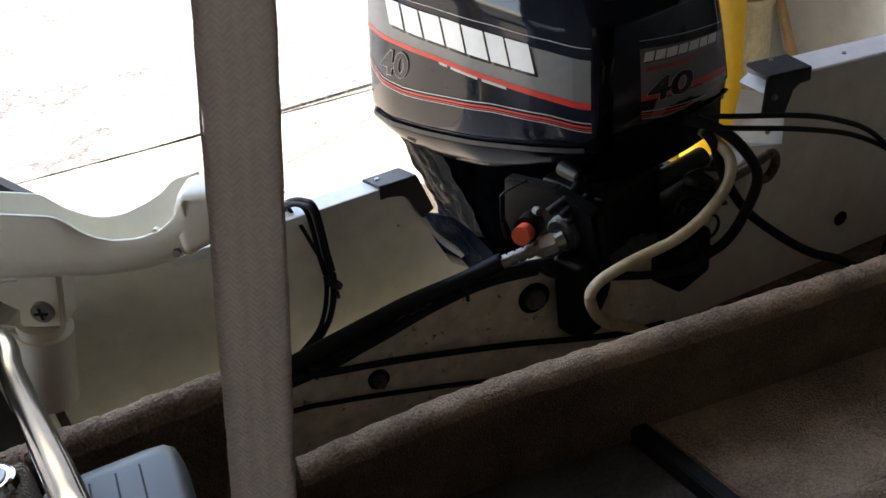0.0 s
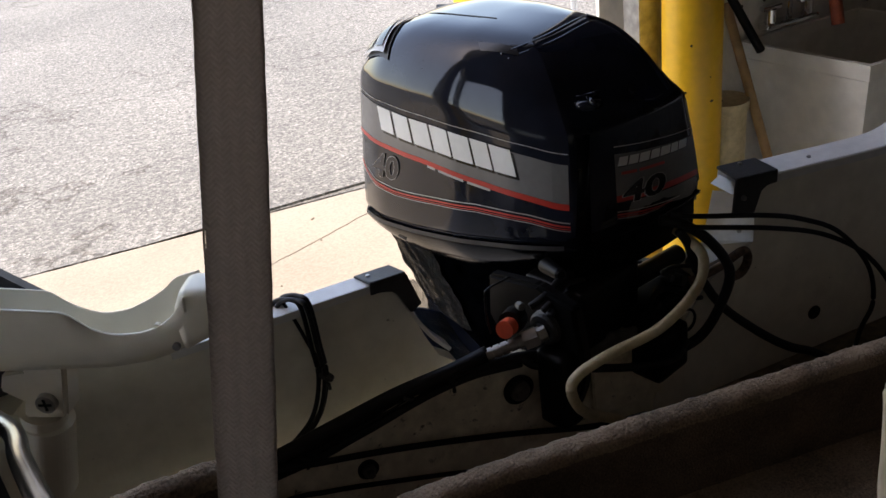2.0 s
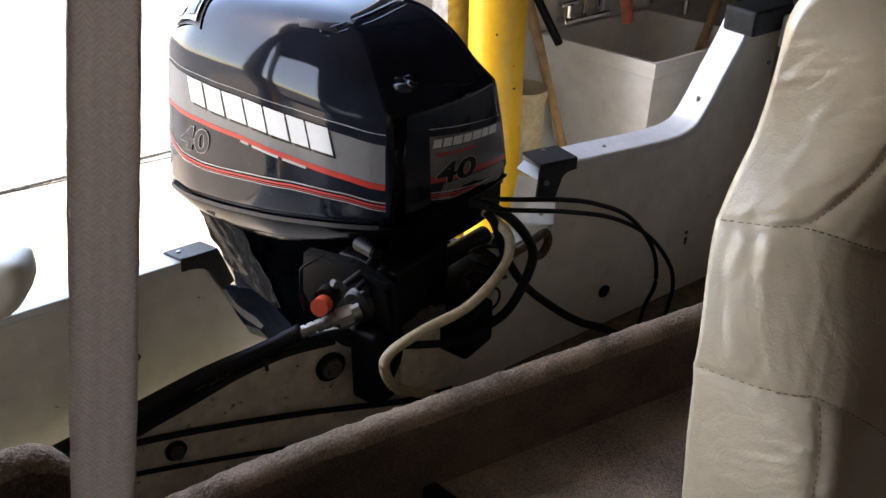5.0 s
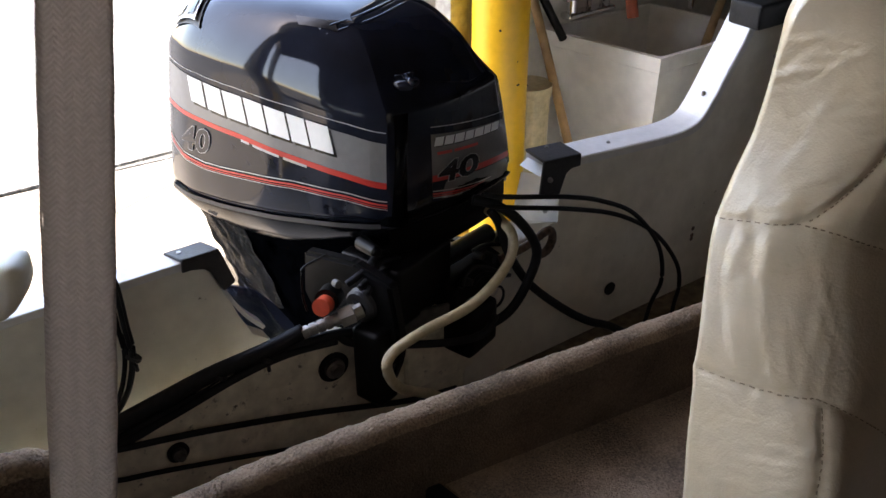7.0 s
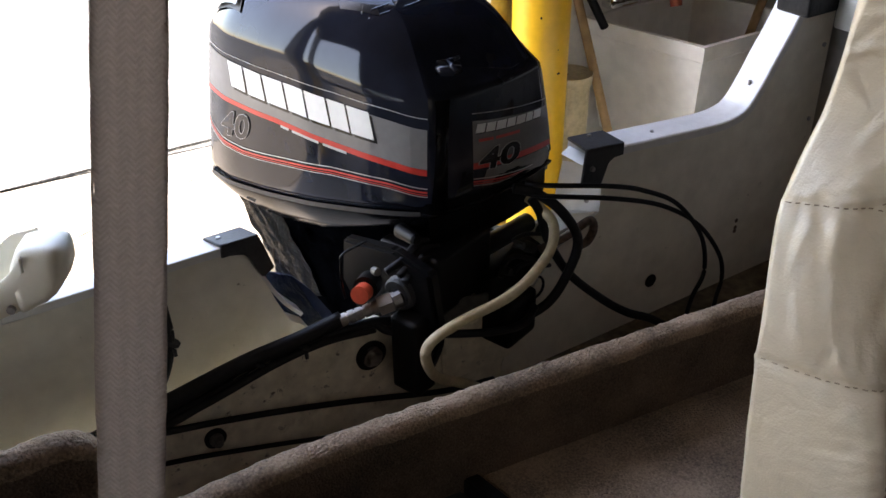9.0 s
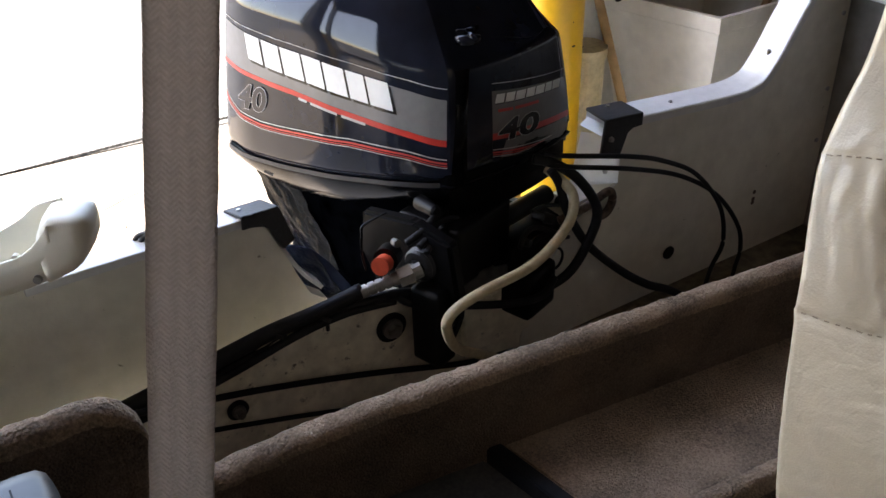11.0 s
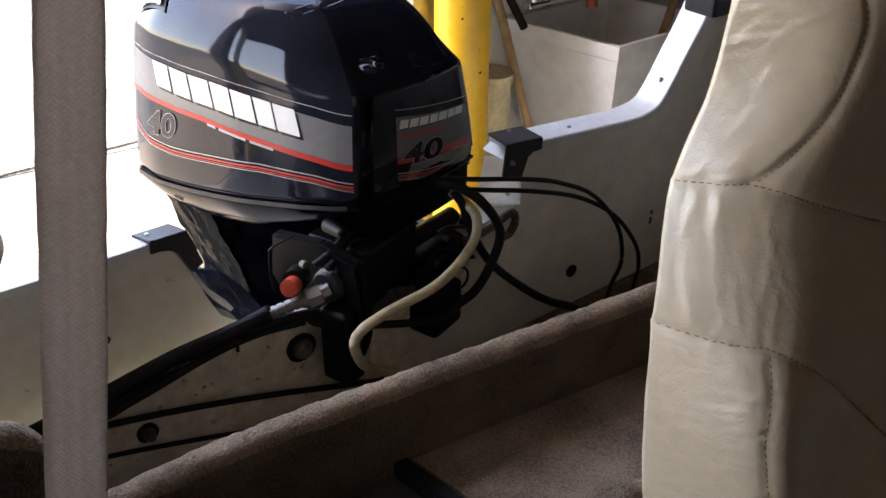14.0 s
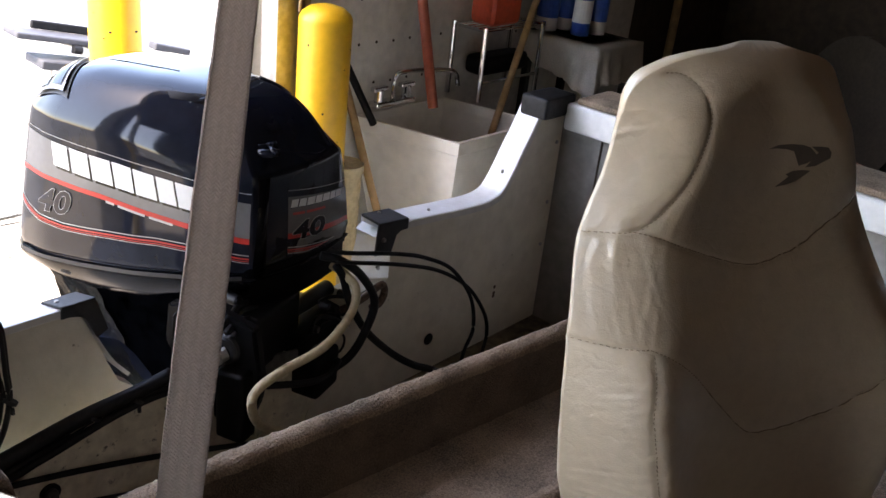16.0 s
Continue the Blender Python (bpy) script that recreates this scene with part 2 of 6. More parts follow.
webbing(M_strap)
specks(M_hull, (0.30, 0.27, 0.20), 42.0, 0.69)
specks(M_hull_dirty, (0.13, 0.11, 0.075), 38.0, 0.62, 0.08)
specks(M_hull_dirty, (0.40, 0.33, 0.21), 7.0, 0.60, 0.14)
specks(M_hull_dirty, (0.28, 0.20, 0.11), 3.2, 0.64, 0.10)
specks(M_strap, (0.16, 0.13, 0.11), 60.0, 0.70)
translucent(M_strap, (0.52, 0.45, 0.40), 0.5)
def vinyl():
    """Soft cream vinyl: fine leather grain, with shallow creases at two sizes."""
    m = mat("cream_vinyl", (0.50, 0.408, 0.295), 0.32, spread=0.05, grain=60, blotch=6, bump=0.10, bump_scale=500)
    nt = m.node_tree
    b = nt.nodes["Principled BSDF"]
    b.inputs["Coat Weight"].default_value, b.inputs["Coat Roughness"].default_value = 0.5, 0.22
    tc = nt.nodes.new("ShaderNodeTexCoord")
    warp, mixv = nt.nodes.new("ShaderNodeTexNoise"), nt.nodes.new("ShaderNodeMix")
    warp.inputs["Scale"].default_value, warp.inputs["Detail"].default_value = 7.0, 3.0
    mixv.data_type, mixv.blend_type = "RGBA", "LINEAR_LIGHT"
    mixv.inputs[0].default_value = 0.16
    nt.links.new(tc.outputs["Object"], warp.inputs["Vector"])
    nt.links.new(tc.outputs["Object"], mixv.inputs[6])
    nt.links.new(warp.outputs["Color"], mixv.inputs[7])
    last = b.inputs["Normal"].links[0].from_socket
    for scale, width, strength in ((9.0, 0.05, 0.055), (30.0, 0.10, 0.045)):
        vo, cr, bp = nt.nodes.new("ShaderNodeTexVoronoi"), nt.nodes.new("ShaderNodeMapRange"), nt.nodes.new("ShaderNodeBump")
        vo.feature = "DISTANCE_TO_EDGE"
        vo.inputs["Scale"].default_value = scale
        cr.inputs[2].default_value = width
        cr.interpolation_type = "SMOOTHSTEP"
        nt.links.new(mixv.outputs[2], vo.inputs["Vector"])
        nt.links.new(vo.outputs["Distance"], cr.inputs[0])
        bp.inputs["Strength"].default_value, bp.inputs["Distance"].default_value = strength, 0.004
        nt.links.new(cr.outputs[0], bp.inputs["Height"])
        nt.links.new(last, bp.inputs["Normal"])
        last = bp.outputs[0]
    nt.links.new(last, b.inputs["Normal"])
    return m


M_vinyl = vinyl()
M_bilge = mat("brown_bilge_dirt", (0.15, 0.115, 0.07), 0.7, spread=0.4, grain=40, blotch=9, bump=0.2, bump_scale=60)
# Unseen side wall and pillar, kept dim to hold back bounce light.
M_dimpanel = mat("dim_brown_paint", (0.09, 0.066, 0.044), 0.9, spread=0.2, grain=20, blotch=1.2)
M_stitch = mat("brown_stitching", (0.24, 0.18, 0.125), 0.8, spread=0.1)
M_logo = mat("grey_print", (0.13, 0.105, 0.085), 0.6, spread=0.1)
M_wornplate = mat("worn_grey_metal", (0.10, 0.097, 0.09), 0.45, 0.4, spread=0.3, grain=60, blotch=14)
M_hatch = mat("black_rubber_mat", (0.05, 0.045, 0.04), 0.8, spread=0.3, grain=120, blotch=10, bump=0.3)
M_holder = mat("cream_plastic", (0.84, 0.79, 0.65), 0.4, spread=0.04, grain=20, blotch=4)
M_tub = mat("white_plastic_tub", (0.80, 0.78, 0.73), 0.45, spread=0.06, grain=20, blotch=5)
M_wood = mat("wooden_handle", (0.42, 0.27, 0.13), 0.55, spread=0.2, grain=30, blotch=10)
M_redwood = mat("red_brown_handle", (0.30, 0.07, 0.035), 0.5, spread=0.2)
M_graybin = mat("grey_plastic", (0.06, 0.06, 0.054), 0.42, spread=0.08, grain=20, blotch=5)
# Base and gloss near zero, so the shade round the leg is coloured in.
M_film = mat("shade_black_film", (0.0006, 0.0007, 0.0010), 0.45, spread=0.6, grain=30, blotch=14, bump=0.2, bump_scale=18)
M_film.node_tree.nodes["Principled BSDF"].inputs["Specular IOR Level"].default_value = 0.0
M_navy = mat("navy_hull_paint", (0.003, 0.010, 0.04), 0.6, spread=0.2)
M_navy.node_tree.nodes["Principled BSDF"].inputs["Specular IOR Level"].default_value = 0.12
M_crinkle = mat("clear_crinkled_film", (0.003, 0.0035, 0.005), 0.22, spread=0.5, grain=40, blotch=30, bump=0.5, bump_scale=26)
M_crinkle.node_tree.nodes["Principled BSDF"].inputs["Specular IOR Level"].default_value = 0.4
M_clearfilm = mat("crumpled_clear_film", (0.045, 0.06, 0.10), 0.22, spread=0.7, grain=60, blotch=22, bump=0.9, bump_scale=45)
M_clearfilm.node_tree.nodes["Principled BSDF"].inputs["Alpha"].default_value = 0.7
M_blue = mat("blue_plastic", (0.03, 0.10, 0.42), 0.35, spread=0.1)
M_cloth = mat("white_cloth", (0.84, 0.80, 0.73), 0.95, spread=0.08, grain=200, blotch=10, bump=0.3, bump_scale=200)
M_grayboard = mat("grey_trailer_board", (0.035, 0.036, 0.043), 0.7, spread=0.2, grain=30, blotch=5)


# ---- mesh helpers ----
def part(name, bm, material, parent=None, label="", smooth=False):
    """Links a bmesh as one mesh object under a thing or under a part."""
    me = bpy.data.meshes.new(name)
    bmesh.ops.recalc_face_normals(bm, faces=bm.faces[:])
    if smooth:
        for fc in bm.faces:
            fc.smooth = True
    bm.to_mesh(me)
    bm.free()
    me.materials.append(material)
    ob = new(name, me)
    if parent is not None:
        ob.parent = parent
        ob.matrix_parent_inverse = parent_matrix(parent).inverted()
    if label:
        ob["label"] = label
    return ob


def parent_matrix(ob):
    m = ob.matrix_basis.copy()
    if ob.parent is not None:
        m = parent_matrix(ob.parent) @ ob.matrix_parent_inverse @ m
    return m


def thing(name, place, label, category, group="", kind=""):
    """An Empty at the base of a thing, which parents its parts; parts are given in world coordinates."""
    ob = new(name)
    ob.empty_display_size = 0.05
    ob.location = place
    return tagged(ob, label, category, group, kind)


def box(bm, lo, hi, bevel=0.0, turn=None):
    c, s = [(a + b) / 2 for a, b in zip(lo, hi)], [b - a for a, b in zip(lo, hi)]
    m = Matrix.Translation(c) @ (turn or Matrix()) @ Matrix.Diagonal((*s, 1))
    g = bmesh.ops.create_cube(bm, size=1, matrix=m)
    if bevel:
        es = list({e for v in g["verts"] for e in v.link_edges})
        bmesh.ops.bevel(bm, geom=es, offset=bevel, segments=3, profile=0.6, affect="EDGES")
    return bm


def boxed(lo, hi, bevel=0.0, turn=None):
    return box(bmesh.new(), lo, hi, bevel, turn)


def rod(bm, a, b, r, r2=None, n=16, caps=True):
    a, b = Vector(a), Vector(b)
    d = b - a
    m = Matrix.Translation((a + b) / 2) @ d.to_track_quat("Z", "Y").to_matrix().to_4x4()
    bmesh.ops.create_cone(bm, cap_ends=caps, segments=n, radius1=r, radius2=r if r2 is None else r2, depth=d.length, matrix=m)
    return bm


def spline(pts, steps=8):
    """Points along a smooth line through the given ones."""
    p = [Vector(q) for q in pts]
    p = [p[0] * 2 - p[1]] + p + [p[-1] * 2 - p[-2]]
    out = []
    for i in range(1, len(p) - 2):
        a, b, c, d = p[i - 1:i + 3]
        for k in range(steps):
            t = k / steps
            out.append(0.5 * (2 * b + (c - a) * t + (2 * a - 5 * b + 4 * c - d) * t * t + (3 * b - a - 3 * c + d) * t ** 3))
    return out + [p[-2]]


def sweep(bm, line, ring, closed=False):
    """Sweeps a ring of (across, up) pairs along a line."""
    line = [Vector(q) for q in line]
    rows = []
    for i, q in enumerate(line):
        d = (line[min(i + 1, len(line) - 1)] - line[max(i - 1, 0)]).normalized()
        side = d.cross(Vector((0, 0, 1)))
        side = side.normalized() if side.length > 1e-3 else Vector((1, 0, 0))
        up = side.cross(d)
        rows.append([bm.verts.new(q + side * a + up * b) for a, b in (ring(i / (len(line) - 1)) if callable(ring) else ring)])
    n = len(rows[0])
    for a, b in zip(rows, rows[1:]):
        for k in range(n):
            bm.faces.new((a[k], a[(k + 1) % n], b[(k + 1) % n], b[k]))
    bm.faces.new(rows[0][::-1])
    bm.faces.new(rows[-1])
    return bm


def circle(r, n=10, squash=1.0):
    return [(r * math.cos(2 * math.pi * k / n), r * squash * math.sin(2 * math.pi * k / n)) for k in range(n)]


def tube(pts, r, n=10, steps=8):
    return sweep(bmesh.new(), spline(pts, steps), circle(r, n))


def plate(outline, y0, y1, bevel=0.0):
    """A plate of the given (x, z) outline between two y."""
    bm = bmesh.new()
    a = [bm.verts.new((x, y0, z)) for x, z in outline]
    f = bm.faces.new(a)
    g = bmesh.ops.extrude_face_region(bm, geom=[f])
    for v in g["geom"]:
        if isinstance(v, bmesh.types.BMVert):
            v.co.y = y1
    if bevel:
        bmesh.ops.bevel(bm, geom=bm.edges[:], offset=bevel, segments=2, affect="EDGES")
    return bm


def prism(outline, z0, z1, bevel=0.0):
    """A slab of the given (x, y) outline between two heights."""
    bm = bmesh.new()
    f = bm.faces.new([bm.verts.new((x, y, z0)) for x, y in outline])
    g = bmesh.ops.extrude_face_region(bm, geom=[f])
    for v in g["geom"]:
        if isinstance(v, bmesh.types.BMVert):
            v.co.z = z1
    if bevel:
        bmesh.ops.bevel(bm, geom=bm.edges[:], offset=bevel, segments=2, affect="EDGES")
    return bm


def grid_mesh(bm, rows, wrap=False):
    """Faces between rows of places."""
    vs = [[bm.verts.new(q) for q in row] for row in rows]
    n = len(vs[0])
    for a, b in zip(vs, vs[1:]):
        for k in range(n if wrap else n - 1):
            bm.faces.new((a[k], a[(k + 1) % n], b[(k + 1) % n], b[k]))
    return vs


def structure(name, bm, material, label, category):
    return tagged(part(name, bm, material), label, category, kind="structure")


def lerp(x, xs, ys):
    return float(np.interp(x, xs, ys))


# ---- ground, garage shell ----
DOOR_Y, JAMB_X = 2.15, 1.60      # inner face of the door wall, its jamb
FAR_X, WEST_X = -2.85, -3.0      # far jamb of the second door, far side wall
GAP_Y, GAP_Z = (1.40, 2.1), (0.2, 2.9)   # unseen tall opening added in the far side wall, lights the seat's side
POST_X = (-1.62, -1.20)          # pillar between the two doors
EDGE = lambda x: 3.775 - 0.075 * max(-9.0, min(9.0, x))      # where the asphalt meets the apron
structure("ground", prism([(-60, EDGE(-60)), (60, EDGE(60)), (60, 120), (-60, 120)], -0.3, 0.0), M_asphalt, "weathered grey asphalt yard with exposed stones and cracks", "asphalt")
structure("ground_around", prism([(-60, -60), (60, -60), (60, 3.60), (9, 3.60), (-9, 4.95), (-60, 4.95)], -0.32, -0.012), M_asphalt, "grey asphalt under and around the building", "asphalt")
structure("floor", prism([(WEST_X, -3.0), (4.9, -3.0), (4.9, DOOR_Y + 0.1), (WEST_X, DOOR_Y + 0.1)], -0.010, 0.004), M_floor, "stained grey concrete garage floor", "floor")
APRON_X = (-7.0, -2.9, 4.0, 8.0)
apron = thing("pavement", (0, 3, 0), "pale concrete apron slabs in front of the garage door", "pavement", kind="structure")
for xa, xb in zip(APRON_X, APRON_X[1:]):
    part("slab", prism([(xa + 0.004, DOOR_Y + 0.105), (xb - 0.004, DOOR_Y + 0.105), (xb - 0.004, EDGE(xb) - 0.012), (xa + 0.004, EDGE(xa) - 0.012)], -0.1, 0.006, 0.004), M_concrete, apron)
rng = random.Random(8)
bm = bmesh.new()
rows = []
for i in range(121):
    x = -3.0 + 6.0 * i / 120
    w = 0.004 + 0.004 * noise.noise((x * 9, 0, 0)) + 0.003 * rng.random()
    rows.append([(x, EDGE(x) - 0.008 - w, 0.0068), (x, EDGE(x) - 0.006 + 0.8 * w, 0.0068)])
grid_mesh(bm, rows)
bmesh.ops.solidify(bm, geom=bm.faces[:], thickness=0.006)
part("joint", bm, M_grime, apron, "dark grimy joint against the asphalt")
bm = bmesh.new()
rows = []
for i in range(61):
    q = i / 60
    x, y = 0.30 + 1.30 * q + 0.006 * noise.noise((q * 20, 1, 0)), 3.125 + 0.50 * q + 0.008 * noise.noise((q * 17, 5, 0))
    rows.append([(x, y - 0.0022, 0.0066), (x, y + 0.0022, 0.0066)])
grid_mesh(bm, rows)
bmesh.ops.solidify(bm, geom=bm.faces[:], thickness=0.004)
part("crack", bm, M_grime, apron, "hairline crack in the concrete")
for k in range(14):
    bm = bmesh.new()
    x, y, w = rng.uniform(-0.4, 1.3), rng.uniform(2.6, 3.6), rng.uniform(0.006, 0.014)
    bmesh.ops.create_icosphere(bm, subdivisions=1, radius=1, matrix=Matrix.Translation((x, y, 0.0075)) @ Matrix.Rotation(rng.uniform(0, 3), 4, "Z") @ Matrix.Diagonal((w, w * 0.5, 0.0025, 1)))
    part("debris", bm, M_grime, apron, "small dry leaf or stone on the concrete")

W = 0.16
structure("wall_door_side", boxed((JAMB_X + 0.12, DOOR_Y, 0.004), (3.80, DOOR_Y + W, 3.3)), M_drywall, "painted drywall with screw heads beside the garage door", "wall")
structure("wall_corner", boxed((3.80, DOOR_Y + 0.01, 0.004), (4.9, DOOR_Y + W, 3.3)), M_darkwall, "wall in the cluttered corner, its shade put into a dark colour", "wall")
structure("wall_door_far", boxed((WEST_X, DOOR_Y, 0.004), (FAR_X - 0.12, DOOR_Y + W, 3.3)), M_drywall, "painted drywall beside the garage door", "wall")
structure("wall_pillar", boxed((POST_X[0], DOOR_Y, 0.004), (POST_X[1], DOOR_Y + W, 2.95), 0.004), M_dimpanel, "dull painted pillar between the garage doors", "wall")
structure("wall_header", boxed((FAR_X - 0.12, DOOR_Y, 2.95), (JAMB_X + 0.12, DOOR_Y + W, 3.3)), M_drywall, "painted drywall over the garage door", "wall")
bm = bmesh.new()
for y0, y1, z0, z1 in ((-3.0, GAP_Y[0], 0.004, 3.3), (GAP_Y[1], DOOR_Y + W, 0.004, 3.3), (GAP_Y[0], GAP_Y[1], 0.004, GAP_Z[0]), (GAP_Y[0], GAP_Y[1], GAP_Z[1], 3.3)):
    box(bm, (WEST_X - 0.16, y0, z0), (WEST_X, y1, z1))
structure("wall_west", bm, M_dimpanel, "unseen garage side wall with a tall opening added for daylight", "wall")
structure("wall_east", boxed((4.9, -3.0, 0.004), (5.06, DOOR_Y + W, 3.3)), M_darkwall, "cluttered garage side wall, darkened to stand for the unlit corner", "wall")
# Back wall and ceiling are out of view, coloured dark to hold back fill.
structure("wall_back", boxed((WEST_X - 0.16, -3.16, 0.004), (5.06, -3.0, 3.3)), M_darkwall, "unseen garage back wall, kept dark to limit bounce light", "wall")
structure("ceiling", boxed((WEST_X - 0.16, -3.16, 3.3), (5.06, DOOR_Y + W, 3.42)), M_ceiling, "unseen garage ceiling, kept dark to limit bounce light", "ceiling")

# door jamb: wooden post, galvanized track with its lip
jamb = thing("door_1", (JAMB_X + 0.06, DOOR_Y, 0), "garage door opening with wooden jamb and steel track", "garage door", kind="structure")
part("jamb", boxed((JAMB_X + 0.02, DOOR_Y - 0.012, 0.004), (JAMB_X + 0.088, DOOR_Y + W + 0.02, 2.95), 0.004), M_jamb, jamb, "grey-painted steel door jamb")
part("trim", boxed((JAMB_X + 0.089, DOOR_Y - 0.02, 0.004), (JAMB_X + 0.118, DOOR_Y + 0.05, 2.95), 0.003), M_trimwood, jamb, "ochre-painted wooden edge of the jamb")
tr = bmesh.new()
box(tr, (JAMB_X - 0.045, DOOR_Y - 0.05, 0.02), (JAMB_X - 0.040, DOOR_Y + 0.02, 2.5))
box(tr, (JAMB_X - 0.045, DOOR_Y - 0.055, 0.02), (JAMB_X + 0.018, DOOR_Y - 0.050, 2.5))
box(tr, (JAMB_X + 0.006, DOOR_Y - 0.05, 0.02), (JAMB_X + 0.011, DOOR_Y - 0.02, 2.5))
part("track", tr, M_galv, jamb, "galvanized steel door track")
part("jamb", boxed((POST_X[1] + 0.001, DOOR_Y + 0.05, 0.004), (POST_X[1] + 0.045, DOOR_Y + W + 0.03, 2.95), 0.004), M_trimwood, jamb, "ochre-painted wooden door jamb")
part("weather_strip", boxed((JAMB_X - 0.10, DOOR_Y + 0.06, 0.004), (JAMB_X + 0.018, DOOR_Y + 0.075, 2.95), 0.002), M_rail, jamb, "white weather strip")


# rows of screw heads where the drywall meets the studs
screws = [(1.96 + 0.085 * i, z) for z in (1.086, 0.943, 1.24, 1.40) for i in range(6)] + [(2.86, 0.90 + 0.16 * i) for i in range(5)]
for x, z in screws:
    z += 0.004 * math.sin(x * 37)
    tagged(part("screw_head", rod(bmesh.new(), (x, DOOR_Y - 0.0012, z), (x, DOOR_Y + 0.001, z), 0.0055, 0.0055, 8), M_chip), "dark screw head in the drywall", "screw", "screw heads in the drywall")
tagged(part("rope", tube([(1.80, 2.06, 1.44), (1.74, 2.06, 1.36), (1.69, 2.06, 1.315), (1.64, 2.06, 1.305), (1.615, 2.06, 1.28), (1.61, 2.06, 1.24)], 0.0045, 8), M_trimwood), "tan rope end hanging at the door jamb", "rope")


# ---- bollards ----
def bollard(place, r, h, label):
    x, y = place
    ob = thing("bollard", (x, y, 0.006), label, "bollard", "yellow bollards by the door")
    bm = bmesh.new()
    rows = []
    for rr, z in ((r, 0.006), (r, h - 0.008), (r * 0.985, h), (r * 0.9, h + 0.012), (r * 0.65, h + 0.028), (r * 0.3, h + 0.036), (r * 0.02, h + 0.038)):
        rows.append([(x + rr * math.cos(2 * math.pi * k / 48), y + rr * math.sin(2 * math.pi * k / 48), z) for k in range(48)])
    vs = grid_mesh(bm, rows, True)
    bm.faces.new(vs[-1])
    part("post", bm, M_yellow, ob, smooth=True)
    rng = random.Random(int(x * 100))
    for k in range(8):
        a, z, w = rng.uniform(3.3, 5.6), rng.uniform(0.75, h - 0.06), rng.uniform(0.0015, 0.0045)
        bm = bmesh.new()
        bmesh.ops.create_icosphere(bm, subdivisions=1, radius=1, matrix=Matrix.Translation((x + r * math.cos(a), y + r * math.sin(a), z)) @ Matrix.Diagonal((w * rng.uniform(0.8, 2), w * 0.8, w, 1)))
        part("paint_chip", bm, M_chip, ob)
    return ob


bollard((1.650, 1.985), 0.0815, 1.237, "scuffed yellow steel bollard with domed cap beside the sink")
bollard((-1.30, 1.985), 0.082, 1.235, "yellow steel bollard at the far side of the door")
bollard((1.325, 2.62), 0.082, 1.22, "yellow steel bollard on the concrete apron outside")


# ---- boat ----
boat = thing("boat", (1.0, 1.2, 0.42), "cream-painted aluminium fishing boat with carpeted deck, open at the stern", "boat")
TY = 1.30                        # inner face of the transom
right_line = spline([(1.238, TY, 0.891), (1.331, TY, 0.881), (1.446, TY, 0.871), (1.56, TY, 0.861), (1.629, TY, 0.857), (1.676, TY, 0.860), (1.717, TY, 0.875), (1.755, TY, 0.923), (1.791, TY, 0.983), (1.828, TY, 1.040), (1.850, TY, 1.080), (1.866, TY, 1.110)], 5)
outline = [(1.02, 0.37), (1.02, 0.44), (1.09, 0.62), (1.15, 0.735), (1.272, 0.752), (1.272, 0.862), (1.215, 0.878)] + [(p.x, p.z) for p in right_line] + [(1.975, 1.115), (1.985, 0.37)]
part("transom_side", plate(outline, TY, TY + 0.068), M_hull, boat, "cream transom wing rising in a curve to the gunwale")
part("transom_rail", sweep(bmesh.new(), [p + Vector((0, 0.035, 0.006)) for p in right_line], [(-0.039, -0.012), (0.039, -0.012), (0.039, 0.004), (0.036, 0.007), (-0.036, 0.007), (-0.039, 0.004)]), M_rail, boat, "white capping rail with screws")
part("transom_wall", plate([(-0.15, 0.50), (-0.15, 1.005), (-0.06, 0.99), (0.04, 0.955), (0.10, 0.884), (0.500, 0.884), (0.536, 0.80), (0.556, 0.737), (0.580, 0.681), (0.615, 0.652), (0.56, 0.50)], 1.40, 1.44), M_hull, boat, "cream transom wall with a notch for the motor")
part("corner_panel", plate([(-0.45, 0.50), (-0.45, 1.14), (-0.125, 1.13), (-0.05, 1.04), (-0.05, 1.000), (-0.152, 1.006), (-0.152, 0.50)], 1.405, 1.435), M_grayboard, boat, "dark grey corner panel behind the rod holder")
part("transom_rail", boxed((0.095, 1.394, 0.872), (0.50, 1.442, 0.889), 0.003), M_rail, boat, "white capping rail")
part("notch_rail", sweep(bmesh.new(), spline([(0.510, 1.418, 0.865), (0.540, 1.418, 0.79), (0.570, 1.418, 0.73), (0.605, 1.418, 0.685)], 6), [(-0.018, -0.004), (0.018, -0.004), (0.018, 0.004), (-0.018, 0.004)]), M_rail, boat, "white strip along the notch")
bm = bmesh.new()
grid_mesh(bm, [[(1.272, TY - 0.003, 0.862), (1.218, 1.365, 0.862)], [(1.272, TY - 0.003, 0.752), (1.195, 1.365, 0.752)], [(1.165, TY - 0.003, 0.700), (1.140, 1.365, 0.690)], [(1.09, TY - 0.003, 0.610), (1.065, 1.365, 0.600)]])
bmesh.ops.solidify(bm, geom=bm.faces[:], thickness=0.004)
part("notch_plate", bm, M_rail, boat, "bright aluminium plate on the cut edge of the transom")
part("screw", rod(bmesh.new(), (1.245, TY + 0.012, 0.785), (1.239, TY + 0.004, 0.785), 0.006, 0.005, 10), M_steel, boat)
part("splash_panel", plate([(-0.45, 0.38), (-0.45, 0.60), (0.10, 0.615), (0.33, 0.650), (0.50, 0.692), (0.60, 0.708), (0.67, 0.702), (0.73, 0.676), (0.78, 0.632), (0.83, 0.615), (0.86, 0.655), (1.045, 0.650), (1.105, 0.62), (1.105, 0.38)], TY + 0.002, 1.335, 0.004), M_hull_dirty, boat, "stained cream panel under the motor notch")
